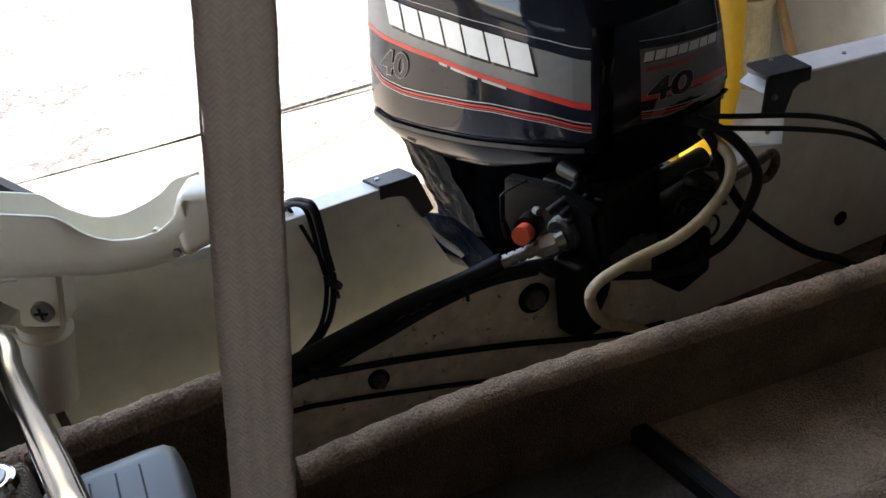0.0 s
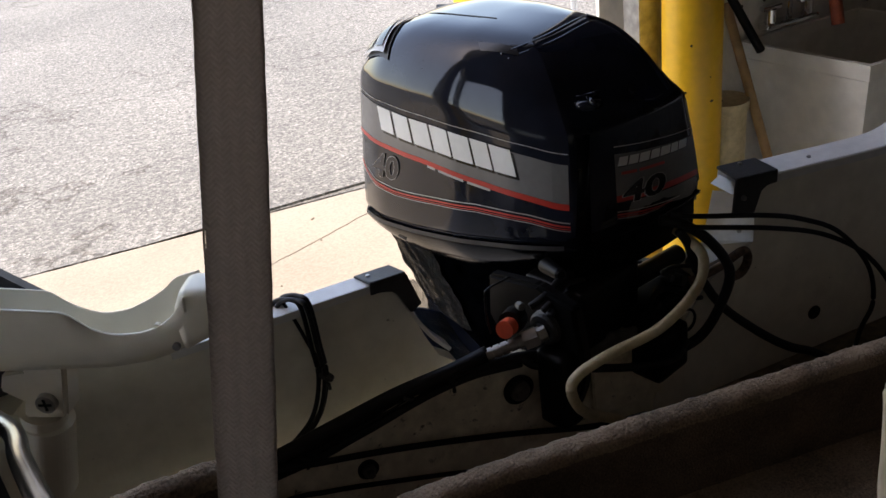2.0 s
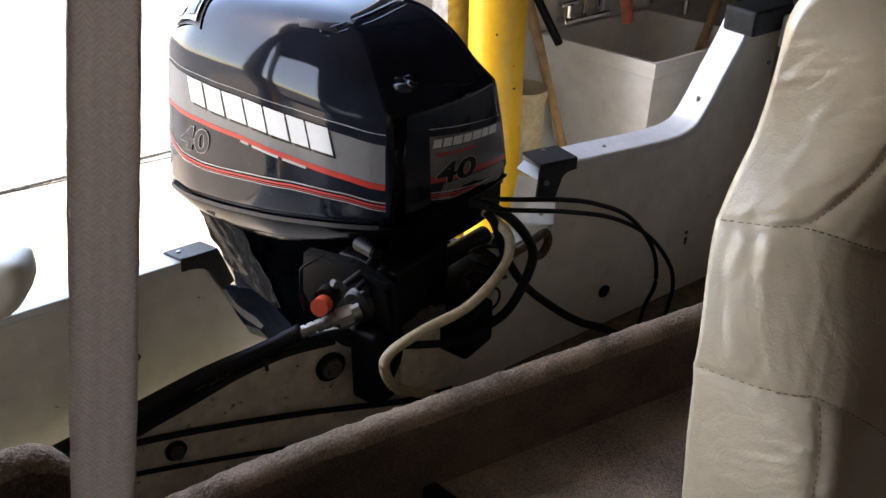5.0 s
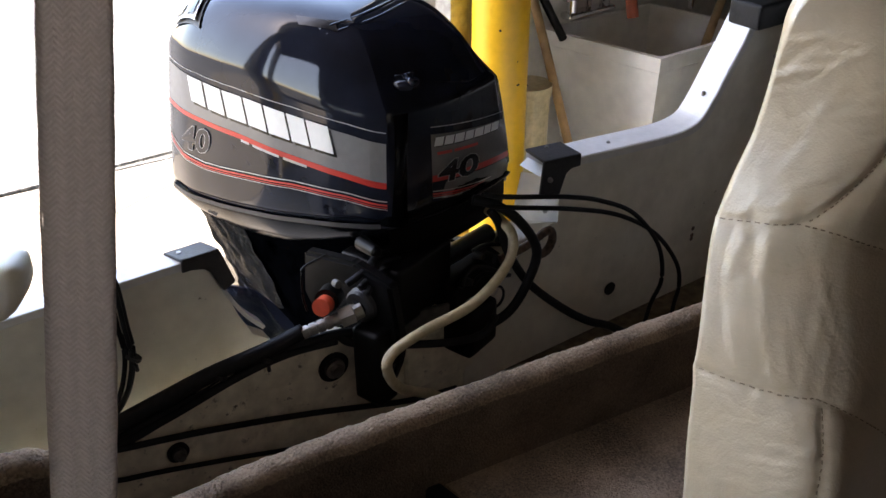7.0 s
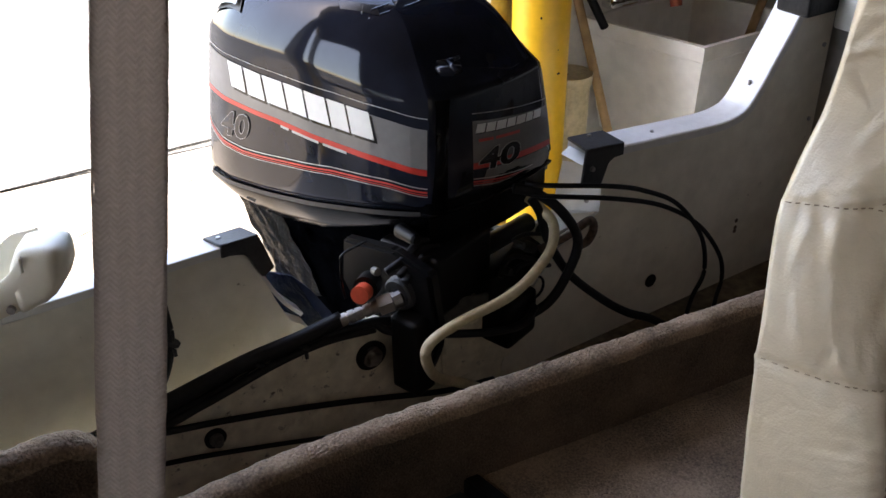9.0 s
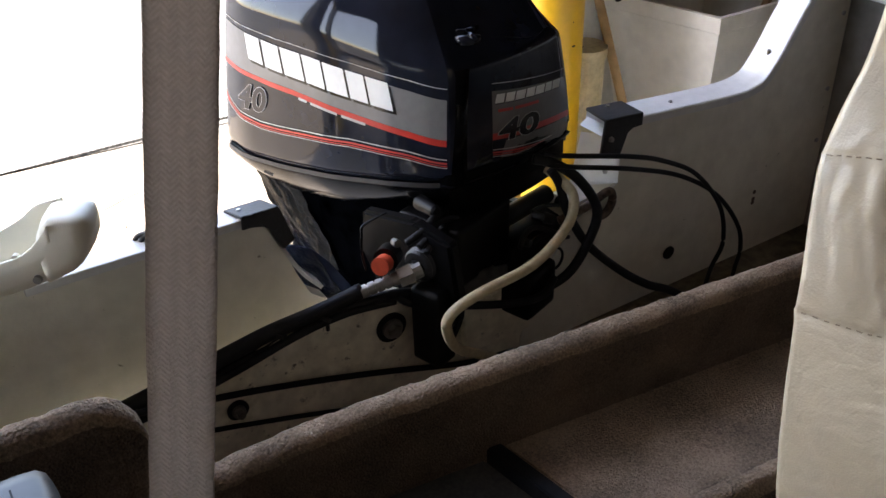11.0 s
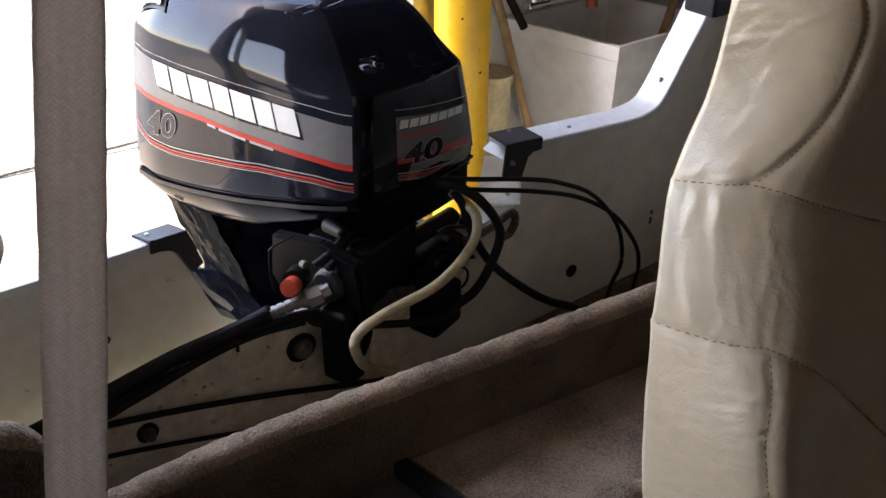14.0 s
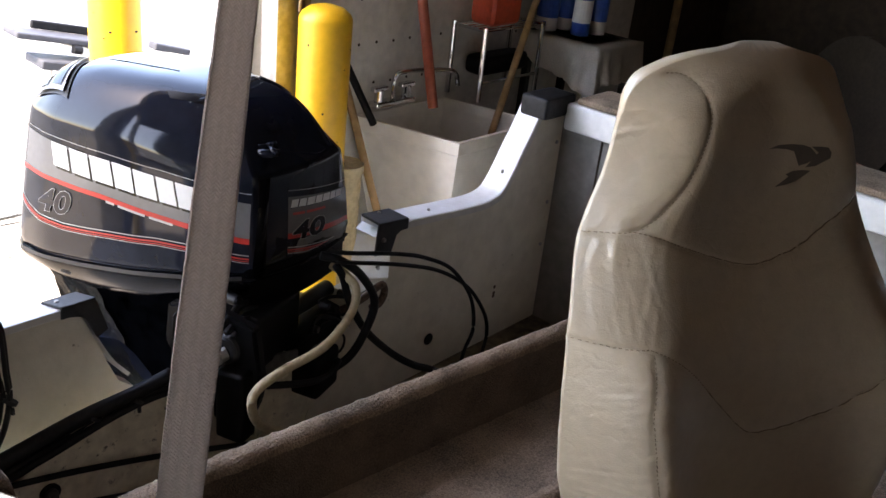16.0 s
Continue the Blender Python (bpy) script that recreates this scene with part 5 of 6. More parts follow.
def rounded(z, zs, ys, w=0.008):
    """Interpolation over heights with the corners rounded off."""
    return sum(lerp(z + d * w, zs, ys) for d in (-1.0, -0.5, 0.0, 0.5, 1.0)) / 5


def seat_base(s, z, lo, hi, cl, cr, roll, crest, edge):
    """Depth of the padding over the face: side panel, bolster crest, hollow face, far bolster."""
    if s < cl:
        q = max(0.0, (s - lo) / (cl - lo))
        return crest * q - max(0.0, edge - roll) * (1 - q) ** lerp(z, [1.50, 1.57], [1.12, 1.5])
    if s > cr:
        q = min(1.0, (s - cr) / max(0.004, hi - cr))
        return 0.5 * crest * (1 - q) - max(0.0, edge - roll) * q ** 1.8
    q = (s - cl) / (cr - cl)
    return crest * math.exp(-(q / 0.14) ** 2) + 0.5 * crest * math.exp(-((1 - q) / 0.14) ** 2) - 0.008 * math.sin(math.pi * q) ** 2


def seat_depth(s, z):
    """How far the cover stands out of the seat's own plane at a place across and a height."""
    lo, hi, cl = rounded(z, SZ, SL), rounded(z, SZ, SR), rounded(z, CZ, CL, 0.012)
    cl = max(cl, lo + min(0.42 * (hi - lo), lerp(z, [1.52, 1.585], [0.050, 0.110])))
    cr = max(cl + 0.004, hi - min(0.42 * (hi - lo), lerp(z, [1.52, 1.585], [0.062, 0.105])))
    roll = lerp(z, [1.54, 1.565, 1.582, 1.594, 1.602, 1.608, 1.612], [0.0, 0.003, 0.009, 0.017, 0.027, 0.040, 0.052])
    crest = lerp(z, [1.0, 1.12, 1.20, 1.29, 1.36, 1.42], [0.050, 0.050, 0.038, 0.010, 0.0, 0.0])
    edge = lerp(z, [1.52, 1.57, 1.608], [0.073, 0.058, 0.034])
    wide = min(lerp(z, [1.26, 1.32, 1.40, 1.46, 1.53, 1.57], [0.020, 0.042, 0.040, 0.022, 0.020, 0.034]), max(0.0, s - lo), max(0.0, hi - s))
    n = rounded(z, FZ, FN, 0.03) - roll + sum(seat_base(s + d * wide, z, lo, hi, cl, cr, roll, crest, edge) * w for d, w in ((-1.0, 0.1), (-0.6, 0.2), (-0.2, 0.2), (0.2, 0.2), (0.6, 0.2), (1.0, 0.1)))
    dist = min(float(np.min(np.hypot(q[:, 0] - s, q[:, 1] - z))) for q in SEAMS)
    n -= 0.0026 * math.exp(-(dist / 0.0026) ** 2) + 0.0016 * math.exp(-(dist / 0.011) ** 2)
    if s < cl + 0.03:
        for cs, cz, ux, uz, ln, am in CREASES:
            q = (s - cs) * ux + (z - cz) * uz
            if abs(q) < ln:
                w = (z - cz) * ux - (s - cs) * uz + 0.12 * q * q / ln
                if abs(w) < 0.010:
                    n += am * (math.exp(-(w / 0.0022) ** 2) - 0.8 * math.exp(-((w - 0.0032) / 0.0024) ** 2)) * (1 - (q / ln) ** 2)
    n += 0.0009 * noise.noise((s * 30, z * 22, 1.0)) - 0.0012 * abs(noise.noise((s * 34 + z * 12, z * 26 - s * 9, 7.0))) * lerp(s, [-0.16, -0.08], [1.0, 0.25])
    return n


def seat_pt(s, z, off=0.0):
    """A place on the front of the backrest, s metres across it."""
    return S_C + S_E * s + S_N * (seat_depth(s, z) + off) + Vector((0, 0, z))


bm = bmesh.new()
rows = []
zs = [0.98 + 0.60 * i / 230 for i in range(231)] + [1.585, 1.590, 1.595, 1.599, 1.602, 1.605, 1.6065, 1.608, 1.6095, 1.611, 1.612]
for z in zs:
    lo, hi = rounded(z, SZ, SL), rounded(z, SZ, SR)
    ss = [lo + (hi - lo) * (0.55 * (k / 130) ** 1.6 + 0.45 * (k / 130)) for k in range(131)]
    back = rounded(z, FZ, FN, 0.03) - lerp(z, [1.5, 1.57, 1.605, 1.612], [0.115, 0.092, 0.056, 0.056])
    rows.append([seat_pt(s, z) for s in ss] + [S_C + S_E * s + S_N * (back + lerp(z, [1.5, 1.59], [0.035, 0.004]) * abs(2 * (s - lo) / (hi - lo) - 1) ** 3) + Vector((0, 0, z)) for s in reversed(ss[2:-2:4])])
vs = grid_mesh(bm, rows, True)
bm.faces.new(vs[0])
bm.faces.new(vs[-1])
backrest = part("backrest", bm, M_vinyl, seat, "cream vinyl backrest with bolsters", smooth=True)


def stitch(pts, r=0.00055, pitch=0.0044):
    """A line of stitches along places on the seat's front, given as (across, height)."""
    line = spline([(s, 0, z) for s, z in pts], 24)
    bm, run = bmesh.new(), 0.0
    for a, b in zip(line, line[1:]):
        run += (b - a).length
        if run >= pitch:
            run = 0.0
            e = a + (b - a).normalized() * 0.0026
            rod(bm, seat_pt(a.x, a.z, 0.0008), seat_pt(e.x, e.z, 0.0008), r, r, 5)
    return bm


for q in (SEAM_A[:7], SEAM_B, SEAM_C[:8], SEAM_D):
    part("stitching", stitch(q), M_stitch, backrest, "brown stitching")
for q in (SEAM_A[6:], SEAM_C[7:]):
    part("seam", tube([seat_pt(v.x, v.z, 0.0006) for v in spline([(a, 0, b) for a, b in q], 12)], 0.0007, 6, 2), M_stitch, backrest, "dark sewn seam")
# printed mark: three curved dark shapes
MARK = ([(0.0020, 1.5020), (0.0150, 1.5060), (0.0340, 1.5070), (0.0500, 1.5060), (0.0620, 1.5030), (0.0670, 1.4990), (0.0720, 1.4940), (0.0700, 1.4890), (0.0600, 1.4840), (0.0490, 1.4810), (0.0510, 1.4870), (0.0490, 1.4930), (0.0410, 1.4980), (0.0280, 1.5010), (0.0150, 1.5020)],
        [(0.0630, 1.5040), (0.0770, 1.5040), (0.0870, 1.5030), (0.0930, 1.4970), (0.0930, 1.4900), (0.0840, 1.4860), (0.0740, 1.4810), (0.0590, 1.4790), (0.0640, 1.4810), (0.0730, 1.4870), (0.0770, 1.4930), (0.0740, 1.4970), (0.0680, 1.5010)],
        [(0.0320, 1.4710), (0.0420, 1.4750), (0.0550, 1.4760), (0.0670, 1.4750), (0.0590, 1.4690), (0.0480, 1.4620), (0.0340, 1.4580), (0.0190, 1.4560), (0.0310, 1.4640), (0.0390, 1.4700)])
for shape in MARK:
    bm = bmesh.new()
    f = bm.faces.new([bm.verts.new((s, 0, z)) for s, z in shape])
    bmesh.ops.triangulate(bm, faces=[f])
    bmesh.ops.subdivide_edges(bm, edges=bm.edges[:], cuts=3, use_grid_fill=True)
    for v in bm.verts:
        v.co = seat_pt(v.co.x, v.co.z, 0.0007)
    part("printed_mark", bm, M_logo, backrest, "dark grey printed mark")
bm = boxed((-0.20, -0.02, 0.86), (0.20, 0.42, 0.975), 0.035)
bmesh.ops.transform(bm, matrix=Matrix.Translation(S_C) @ Matrix((tuple((*S_E, 0)), tuple((*S_N, 0)), (0, 0, 1, 0), (0, 0, 0, 1))).transposed(), verts=bm.verts[:])
part("cushion", bm, M_vinyl, seat, smooth=True)
part("pedestal", rod(bmesh.new(), S_C + S_N * 0.18 + Vector((0, 0, 0.445)), S_C + S_N * 0.18 + Vector((0, 0, 0.87)), 0.037, 0.037, 20), M_galv, seat)

# ---- webbing strap hanging from above ----
T0, T1 = Vector((-0.0460, 0.3734, 0.700)), Vector((0.5112, 0.6373, 3.30))
strap = thing("strap", T0, "grey-brown woven webbing strap stretched from ceiling to boat", "strap")


def strip(h0, h1, thick, wob):
    """A band between two shares of the strap's half width; the strap is twisted a little on its way down."""
    bm = bmesh.new()
    rows = []
    for i in range(220):
        c = T0.lerp(T1, i / 219)
        turn = radians(smooth_lerp(c.z, [0.7, 1.10, 1.35, 1.65, 1.90, 3.3], [-55, -48, -28.6, 3.7, 20, 30]))
        across = Vector((math.cos(turn), math.sin(turn), 0)) * 0.0192
        n = across.cross(T1 - T0).normalized() * 0.0011 * thick
        e = 1 + wob * (math.sin(i * 2.3) * 0.5 + noise.noise((h0, 0, i * 0.21)))
        a, b = across * h0 * (e if abs(h0) > 0.9 else 1), across * h1 * (e if abs(h1) > 0.9 else 1)
        rows.append([c + a - n, c + b - n, c + b + n, c + a + n])
    vs = grid_mesh(bm, rows, True)
    bm.faces.new(vs[0])
    bm.faces.new(vs[-1])
    return bm


part("webbing", strip(-0.93, 0.93, 1.0, 0.0), M_strap, strap, "woven grey webbing")
part("selvedge", strip(-1.0, -0.925, 1.35, 0.02), M_strap, strap)
part("selvedge", strip(0.925, 1.0, 1.35, 0.02), M_strap, strap)

# ---- rod holder ----
H_O, H_U, H_V = Vector((0.0, 1.27, 0.0)), Vector((0.857, -0.515, 0)), Vector((0.515, 0.857, 0))
holder = thing("rod_holder", (-0.20, 1.36, 0.60), "cream plastic rod holder with open cradle on a clamp mount", "rod holder")


def hold(u, v, w):
    """From the holder's own axes (along, across, up) to the world."""
    return H_O + H_U * u + H_V * v + Vector((0, 0, w))


HU, HF = [-0.36, -0.111, -0.020, -0.006, 0.015, 0.035, 0.055, 0.09, 0.123, 0.149, 0.162, 0.169, 0.174], [1.118, 1.108, 1.099, 1.090, 1.068, 1.060, 1.056, 1.058, 1.068, 1.087, 1.105, 1.116, 1.119]
HG, HK = [-0.36, -0.15, -0.075, -0.048, -0.020, 0.005, 0.043, 0.084, 0.111, 0.130, 0.174], [1.116, 1.104, 1.095, 1.071, 1.057, 1.051, 1.056, 1.074, 1.090, 1.108, 1.119]
HE, HB = [-0.36, 0.02, 0.083, 0.121, 0.150, 0.174], [0.984, 0.986, 0.994, 1.006, 1.019, 1.032]


def soft(x, xs, ys):
    return sum(lerp(x + d, xs, ys) for d in (-0.008, -0.004, 0.0, 0.004, 0.008)) / 5


bm = bmesh.new()
rows = []
for i in range(110):
    u = -0.36 + 0.530 * i / 109
    zf, zb, bot = soft(u, HU, HF), soft(u, HG, HK), soft(u, HE, HB)
    b, t = 0.036, 0.0045
    rows.append([hold(u, v, w) for v, w in ((-b, zf - 0.001), (-b, bot + 0.045), (-b * 0.93, bot + 0.022), (-b * 0.7, bot + 0.007), (-b * 0.3, bot), (b * 0.3, bot), (b * 0.7, bot + 0.007), (b * 0.93, bot + 0.022), (b, bot + 0.045), (b, zb - 0.001), (b - 0.001, zb), (b - t + 0.001, zb), (b - t, zb - 0.001), (b - t, bot + 0.047), (b * 0.75, bot + 0.026), (b * 0.4, bot + 0.013), (-b * 0.4, bot + 0.013), (-b * 0.75, bot + 0.026), (-b + t, bot + 0.047), (-b + t, zf - 0.001), (-b + t - 0.001, zf), (-b + 0.001, zf))])
vs = grid_mesh(bm, rows, True)
bm.faces.new(vs[0])
bm.faces.new(vs[-1])
part("cradle", bm, M_holder, holder, "cream plastic cradle with a scooped side", smooth=True)
# closed nose at the end of the cradle
bm = bmesh.new()
rows = []
for u, k, bot, top in ((0.150, 0.985, 1.019, 1.098), (0.160, 1.004, 1.023, 1.117), (0.170, 1.006, 1.029, 1.1195), (0.185, 1.0, 1.036, 1.120), (0.198, 0.98, 1.047, 1.1205), (0.208, 0.93, 1.060, 1.120), (0.215, 0.80, 1.075, 1.117), (0.219, 0.55, 1.088, 1.111), (0.220, 0.20, 1.095, 1.104)):
    rows.append([hold(u, 0.036 * k * abs(math.cos(q)) ** 0.42 * (1 if math.cos(q) >= 0 else -1), (bot + top) / 2 + (top - bot) / 2 * abs(math.sin(q)) ** 0.55 * (1 if math.sin(q) >= 0 else -1)) for q in [2 * math.pi * j / 40 for j in range(40)]])
vs = grid_mesh(bm, rows, True)
bm.faces.new(vs[0])
bm.faces.new(vs[-1])
part("nose", bm, M_holder, holder, "closed cream nose of the cradle", smooth=True)
part("screw", rod(bmesh.new(), hold(0.140, -0.040, 1.034), hold(0.140, -0.034, 1.034), 0.0058, 0.0058, 14), M_steel, holder, "steel screw")
part("rivet", rod(bmesh.new(), hold(0.118, -0.034, 1.0665), hold(0.118, -0.028, 1.0665), 0.005, 0.005, 12), M_holder, holder)


def leaned(pts, v0, v1, bevel):
    """A block between two places across, of an outline (along, up)."""
    bm = bmesh.new()
    f = bm.faces.new([bm.verts.new((u, v0, w)) for u, w in pts])
    g = bmesh.ops.extrude_face_region(bm, geom=[f])
    for v in g["geom"]:
        if isinstance(v, bmesh.types.BMVert):
            v.co.y = v1
    bmesh.ops.bevel(bm, geom=bm.edges[:], offset=bevel, segments=3, affect="EDGES")
    for v in bm.verts:
        v.co = hold(*v.co)
    return bm


part("stem", leaned([(-0.122, 1.0), (-0.052, 1.0), (-0.082, 0.896), (-0.156, 0.896)], -0.024, 0.024, 0.006), M_holder, holder)
nut = part("pivot_bolt", rod(bmesh.new(), hold(-0.102, -0.034, 0.932), hold(-0.102, -0.022, 0.932), 0.016, 0.017, 24), M_steel, holder, "round steel pivot bolt with a cross slot")
for d in ((0.011, 0.0022), (0.0022, 0.011)):
    part("slot", leaned([(-0.102 - d[0], 0.932 - d[1]), (-0.102 + d[0], 0.932 - d[1]), (-0.102 + d[0], 0.932 + d[1]), (-0.102 - d[0], 0.932 + d[1])], -0.0355, -0.033, 0.0004), M_blackrubber, nut)
part("wing_nut", leaned([(-0.186, 0.944), (-0.172, 0.976), (-0.130, 0.982), (-0.130, 0.930), (-0.150, 0.918)], -0.012, 0.006, 0.004), M_holder, holder, "cream plastic wing nut")
UPW = Vector((0, 0, 1)) + H_U * 0.30
part("swivel_ring", rod(bmesh.new(), hold(-0.142, 0, 0.872), hold(-0.142, 0, 0.872) + UPW * 0.024, 0.036, 0.035, 40), M_holder, holder, smooth=False)
c0 = hold(-0.136, 0.002, 0.878)
clamp = part("clamp", rod(bmesh.new(), c0 - UPW * 0.140, c0, 0.043, 0.043, 40), M_holder, holder, "cream clamp body")
part("jaw", leaned([(-0.36, 0.905), (-0.165, 0.905), (-0.125, 0.878), (-0.142, 0.835), (-0.36, 0.835)], -0.030, 0.055, 0.008), M_holder, clamp)
part("mount_post", rod(bmesh.new(), hold(-0.24, 0.02, 0.60), hold(-0.24, 0.02, 0.84), 0.03, 0.03, 16), M_holder, holder)

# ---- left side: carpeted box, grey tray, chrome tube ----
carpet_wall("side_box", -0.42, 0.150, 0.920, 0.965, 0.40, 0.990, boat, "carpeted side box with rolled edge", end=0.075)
tray = thing("tackle_tray", (-0.04, 0.70, 0.70), "grey ribbed plastic tackle box with rounded lid", "tackle box")
part("body", boxed((-0.105, 0.56, 0.70), (0.016, 0.80, 0.975), 0.02), M_graybin, tray)
lid = part("lid", boxed((-0.115, 0.55, 0.967), (0.030, 0.828, 1.036), 0.030), M_graybin, tray, "glossy grey lid with grooves", smooth=True)
# Raised dark strips stand in for the shade inside the lid's grooves.
for x in (-0.088, -0.062, -0.036, -0.012):
    part("groove", boxed((x, 0.585, 1.034), (x + 0.0022, 0.795, 1.0366), 0.0008), M_blackrubber, lid, "dark strip for the shade in a groove")
tagged(part("tray_shelf", boxed((-0.42, -0.4, 0.44), (0.06, 0.895, 0.70), 0.01), M_carpet), "carpeted side compartment under the tray", "compartment")
part("side_deck", boxed((-0.44, 0.30, 0.701), (-0.128, 0.916, 1.0), 0.012), M_carpet, boat, "carpeted side deck beside the tackle box")
knob = thing("deck_fitting", (-0.160, 0.885, 1.001), "round chrome deck fitting on the side carpet", "deck fitting")
part("flange", rod(rod(bmesh.new(), (-0.160, 0.885, 1.001), (-0.160, 0.885, 1.010), 0.026, 0.024, 28), (-0.160, 0.885, 1.010), (-0.160, 0.885, 1.0125), 0.024, 0.020, 28), M_chrome, knob, smooth=False)
part("cap", rod(bmesh.new(), (-0.160, 0.885, 1.0125), (-0.160, 0.885, 1.0145), 0.016, 0.015, 24), M_rail, knob, "white cap")
rail = thing("grab_rail", (-0.30, 1.39, 0.96), "bent chrome grab rail over the side deck", "rail")
part("tube", tube([(-0.30, 1.402, 0.955), (-0.28, 1.34, 0.985), (-0.20, 1.20, 1.045), (-0.118, 1.02, 1.090), (-0.098, 0.90, 1.122), (-0.078, 0.79, 1.158), (-0.042, 0.60, 1.225), (-0.026, 0.505, 1.255), (-0.021, 0.468, 1.235), (-0.020, 0.455, 1.15), (-0.020, 0.455, 0.701)], 0.0125, 20), M_darkchrome, rail, smooth=True)
part("foot", rod(bmesh.new(), (-0.30, 1.404, 0.953), (-0.298, 1.396, 0.957), 0.026, 0.020, 24), M_darkchrome, rail, "round chrome foot")
part("foot", rod(bmesh.new(), (-0.020, 0.455, 0.701), (-0.020, 0.455, 0.709), 0.026, 0.020, 24), M_darkchrome, rail, "round chrome foot")

# ---- sink corner ----
sink = thing("laundry_sink", (2.35, 1.92, 0.004), "white plastic laundry sink on thin legs against the wall", "sink")
X0, X1, Y0, Y1, ZT, ZB = 2.035, 2.50, 1.725, 2.125, 0.845, 0.48
skewed = lambda x, y: x - 0.23 * (y - Y0)
bm = bmesh.new()
rows = []
for k, z, q in ((0.80, ZB, 0), (1.0, ZT - 0.05, 0), (1.03, ZT - 0.045, 0), (1.03, ZT, 0), (0.96, ZT, 0), (0.93, ZT - 0.03, 0), (0.76, ZB + 0.03, 0)):
    cx, cy, hx, hy = (X0 + X1) / 2, (Y0 + Y1) / 2, (X1 - X0) / 2 * k, (Y1 - Y0) / 2 * k
    rows.append([(skewed(cx + sx * hx, cy + sy * hy), cy + sy * hy, z) for sx, sy in ((-1, -1), (-0.97, -1.0), (0.97, -1), (1, -1), (1, 1), (0.97, 1), (-0.97, 1), (-1, 1))])
vs = grid_mesh(bm, rows, True)
bm.faces.new(vs[0])
bm.faces.new(vs[-1])
part("basin", bm, M_tub, sink)
for x in (X0 + 0.09, X1 - 0.09):
    for y in (Y0 + 0.07, Y1 - 0.07):
        part("leg", rod(bmesh.new(), (skewed(x, y), y, 0.004), (skewed(x, y), y, ZB + 0.02), 0.016, 0.016, 12), M_tub, sink)
fx, fy = 2.097, 2.10
fau = part("faucet", rod(rod(boxed((fx - 0.10, fy - 0.025, 0.868), (fx + 0.10, fy + 0.025, 0.89), 0.01), (fx - 0.07, fy, 0.885), (fx - 0.07, fy, 0.930), 0.018), (fx + 0.07, fy, 0.885), (fx + 0.07, fy, 0.930), 0.018), M_chrome, sink, "chrome faucet")
part("spout", tube([(fx, fy, 0.885), (fx, fy - 0.005, 0.965), (fx + 0.03, fy - 0.02, 0.990), (fx + 0.15, fy - 0.09, 1.0), (fx + 0.19, fy - 0.12, 0.99), (fx + 0.20, fy - 0.13, 0.945)], 0.009, 12), M_chrome, fau)
for s in (-1, 1):
    part("tap_handle", boxed((fx + s * 0.07 - 0.035, fy - 0.012, 0.927), (fx + s * 0.07 + 0.035, fy + 0.012, 0.943), 0.005), M_chrome, fau)


def pole(name, a, b, r, material, label, cat):
    return tagged(part(name, rod(bmesh.new(), a, b, r, r, 14), material, smooth=False), label, cat)


pole("broom_handle", (1.855, 1.62, 0.004), (1.875, 2.12, 0.975), 0.014, M_wood, "wooden broom handle leaning beside the bollard", "broom")
pole("umbrella", (1.897, 1.992, 0.858), (1.76, 2.02, 1.10), 0.013, M_blackmetal, "closed black umbrella leaning in the corner", "umbrella")
pole("plunger_handle", (2.09, 1.90, 0.91), (2.105, 2.13, 1.70), 0.018, M_redwood, "red-brown wooden handle hanging over the sink", "handle")
pole("mop_handle", (2.21, 1.80, 0.52), (2.95, 2.06, 1.50), 0.014, M_wood, "pale wooden mop handle leaning on the wall", "mop")
bucket = thing("bucket", (1.80, 2.02, 0.004), "tan plastic buckets stacked behind the bollard", "bucket")
part("body", rod(bmesh.new(), (1.80, 2.02, 0.004), (1.80, 2.02, 0.72), 0.055, 0.062, 24), M_hose, bucket)
part("rim", rod(bmesh.new(), (1.80, 2.02, 0.70), (1.80, 2.02, 0.73), 0.068, 0.068, 24), M_hose, bucket)

# ---- wire rack on the wall, cloth-covered table with bottles ----
shelf = thing("wire_rack", (2.7, 2.09, 0.90), "chrome wire rack fixed to the wall beside the sink", "rack")
SX0, SX1, SY0, SY1, SZT = 2.44, 2.80, 1.98, 2.135, 1.125
for x in (SX0, SX1):
    for y in (SY0, SY1):
        part("post", rod(bmesh.new(), (x, y, 0.86), (x, y, SZT + 0.012), 0.010, 0.010, 12), M_chrome, shelf)
for i in range(7):
    y = SY0 + (SY1 - SY0) * i / 6
    part("wire", rod(bmesh.new(), (SX0, y, SZT), (SX1, y, SZT), 0.003, 0.003, 6), M_chrome, shelf)
for x in (SX0, SX1):
    part("rail", rod(bmesh.new(), (x, SY0, SZT), (x, SY1, SZT), 0.006, 0.006, 8), M_chrome, shelf)
part("rail", rod(bmesh.new(), (SX0, SY0, 0.93), (SX1, SY0, 0.93), 0.006, 0.006, 8), M_chrome, shelf)
tagged(part("bag", boxed((2.50, 2.0, SZT + 0.004), (2.68, 2.12, SZT + 0.22), 0.03), M_orange), "orange cardboard box on the wire rack", "box")
tagged(part("black_bag", boxed((2.50, 2.02, 0.936), (2.80, 2.12, 1.01), 0.03), M_blackrubber), "black bag lying on the wire rack", "bag")
table = thing("side_table", (3.03, 1.93, 0.004), "small dark side table under a white cloth", "table")
part("top", boxed((2.88, 1.765, 1.050), (3.20, 2.12, 1.070), 0.004), M_blackplastic, table)
for x in (2.90, 3.18):
    for y in (1.79, 2.10):
        part("leg", boxed((x - 0.015, y - 0.015, 0.004), (x + 0.015, y + 0.015, 1.051), 0.003), M_blackplastic, table)


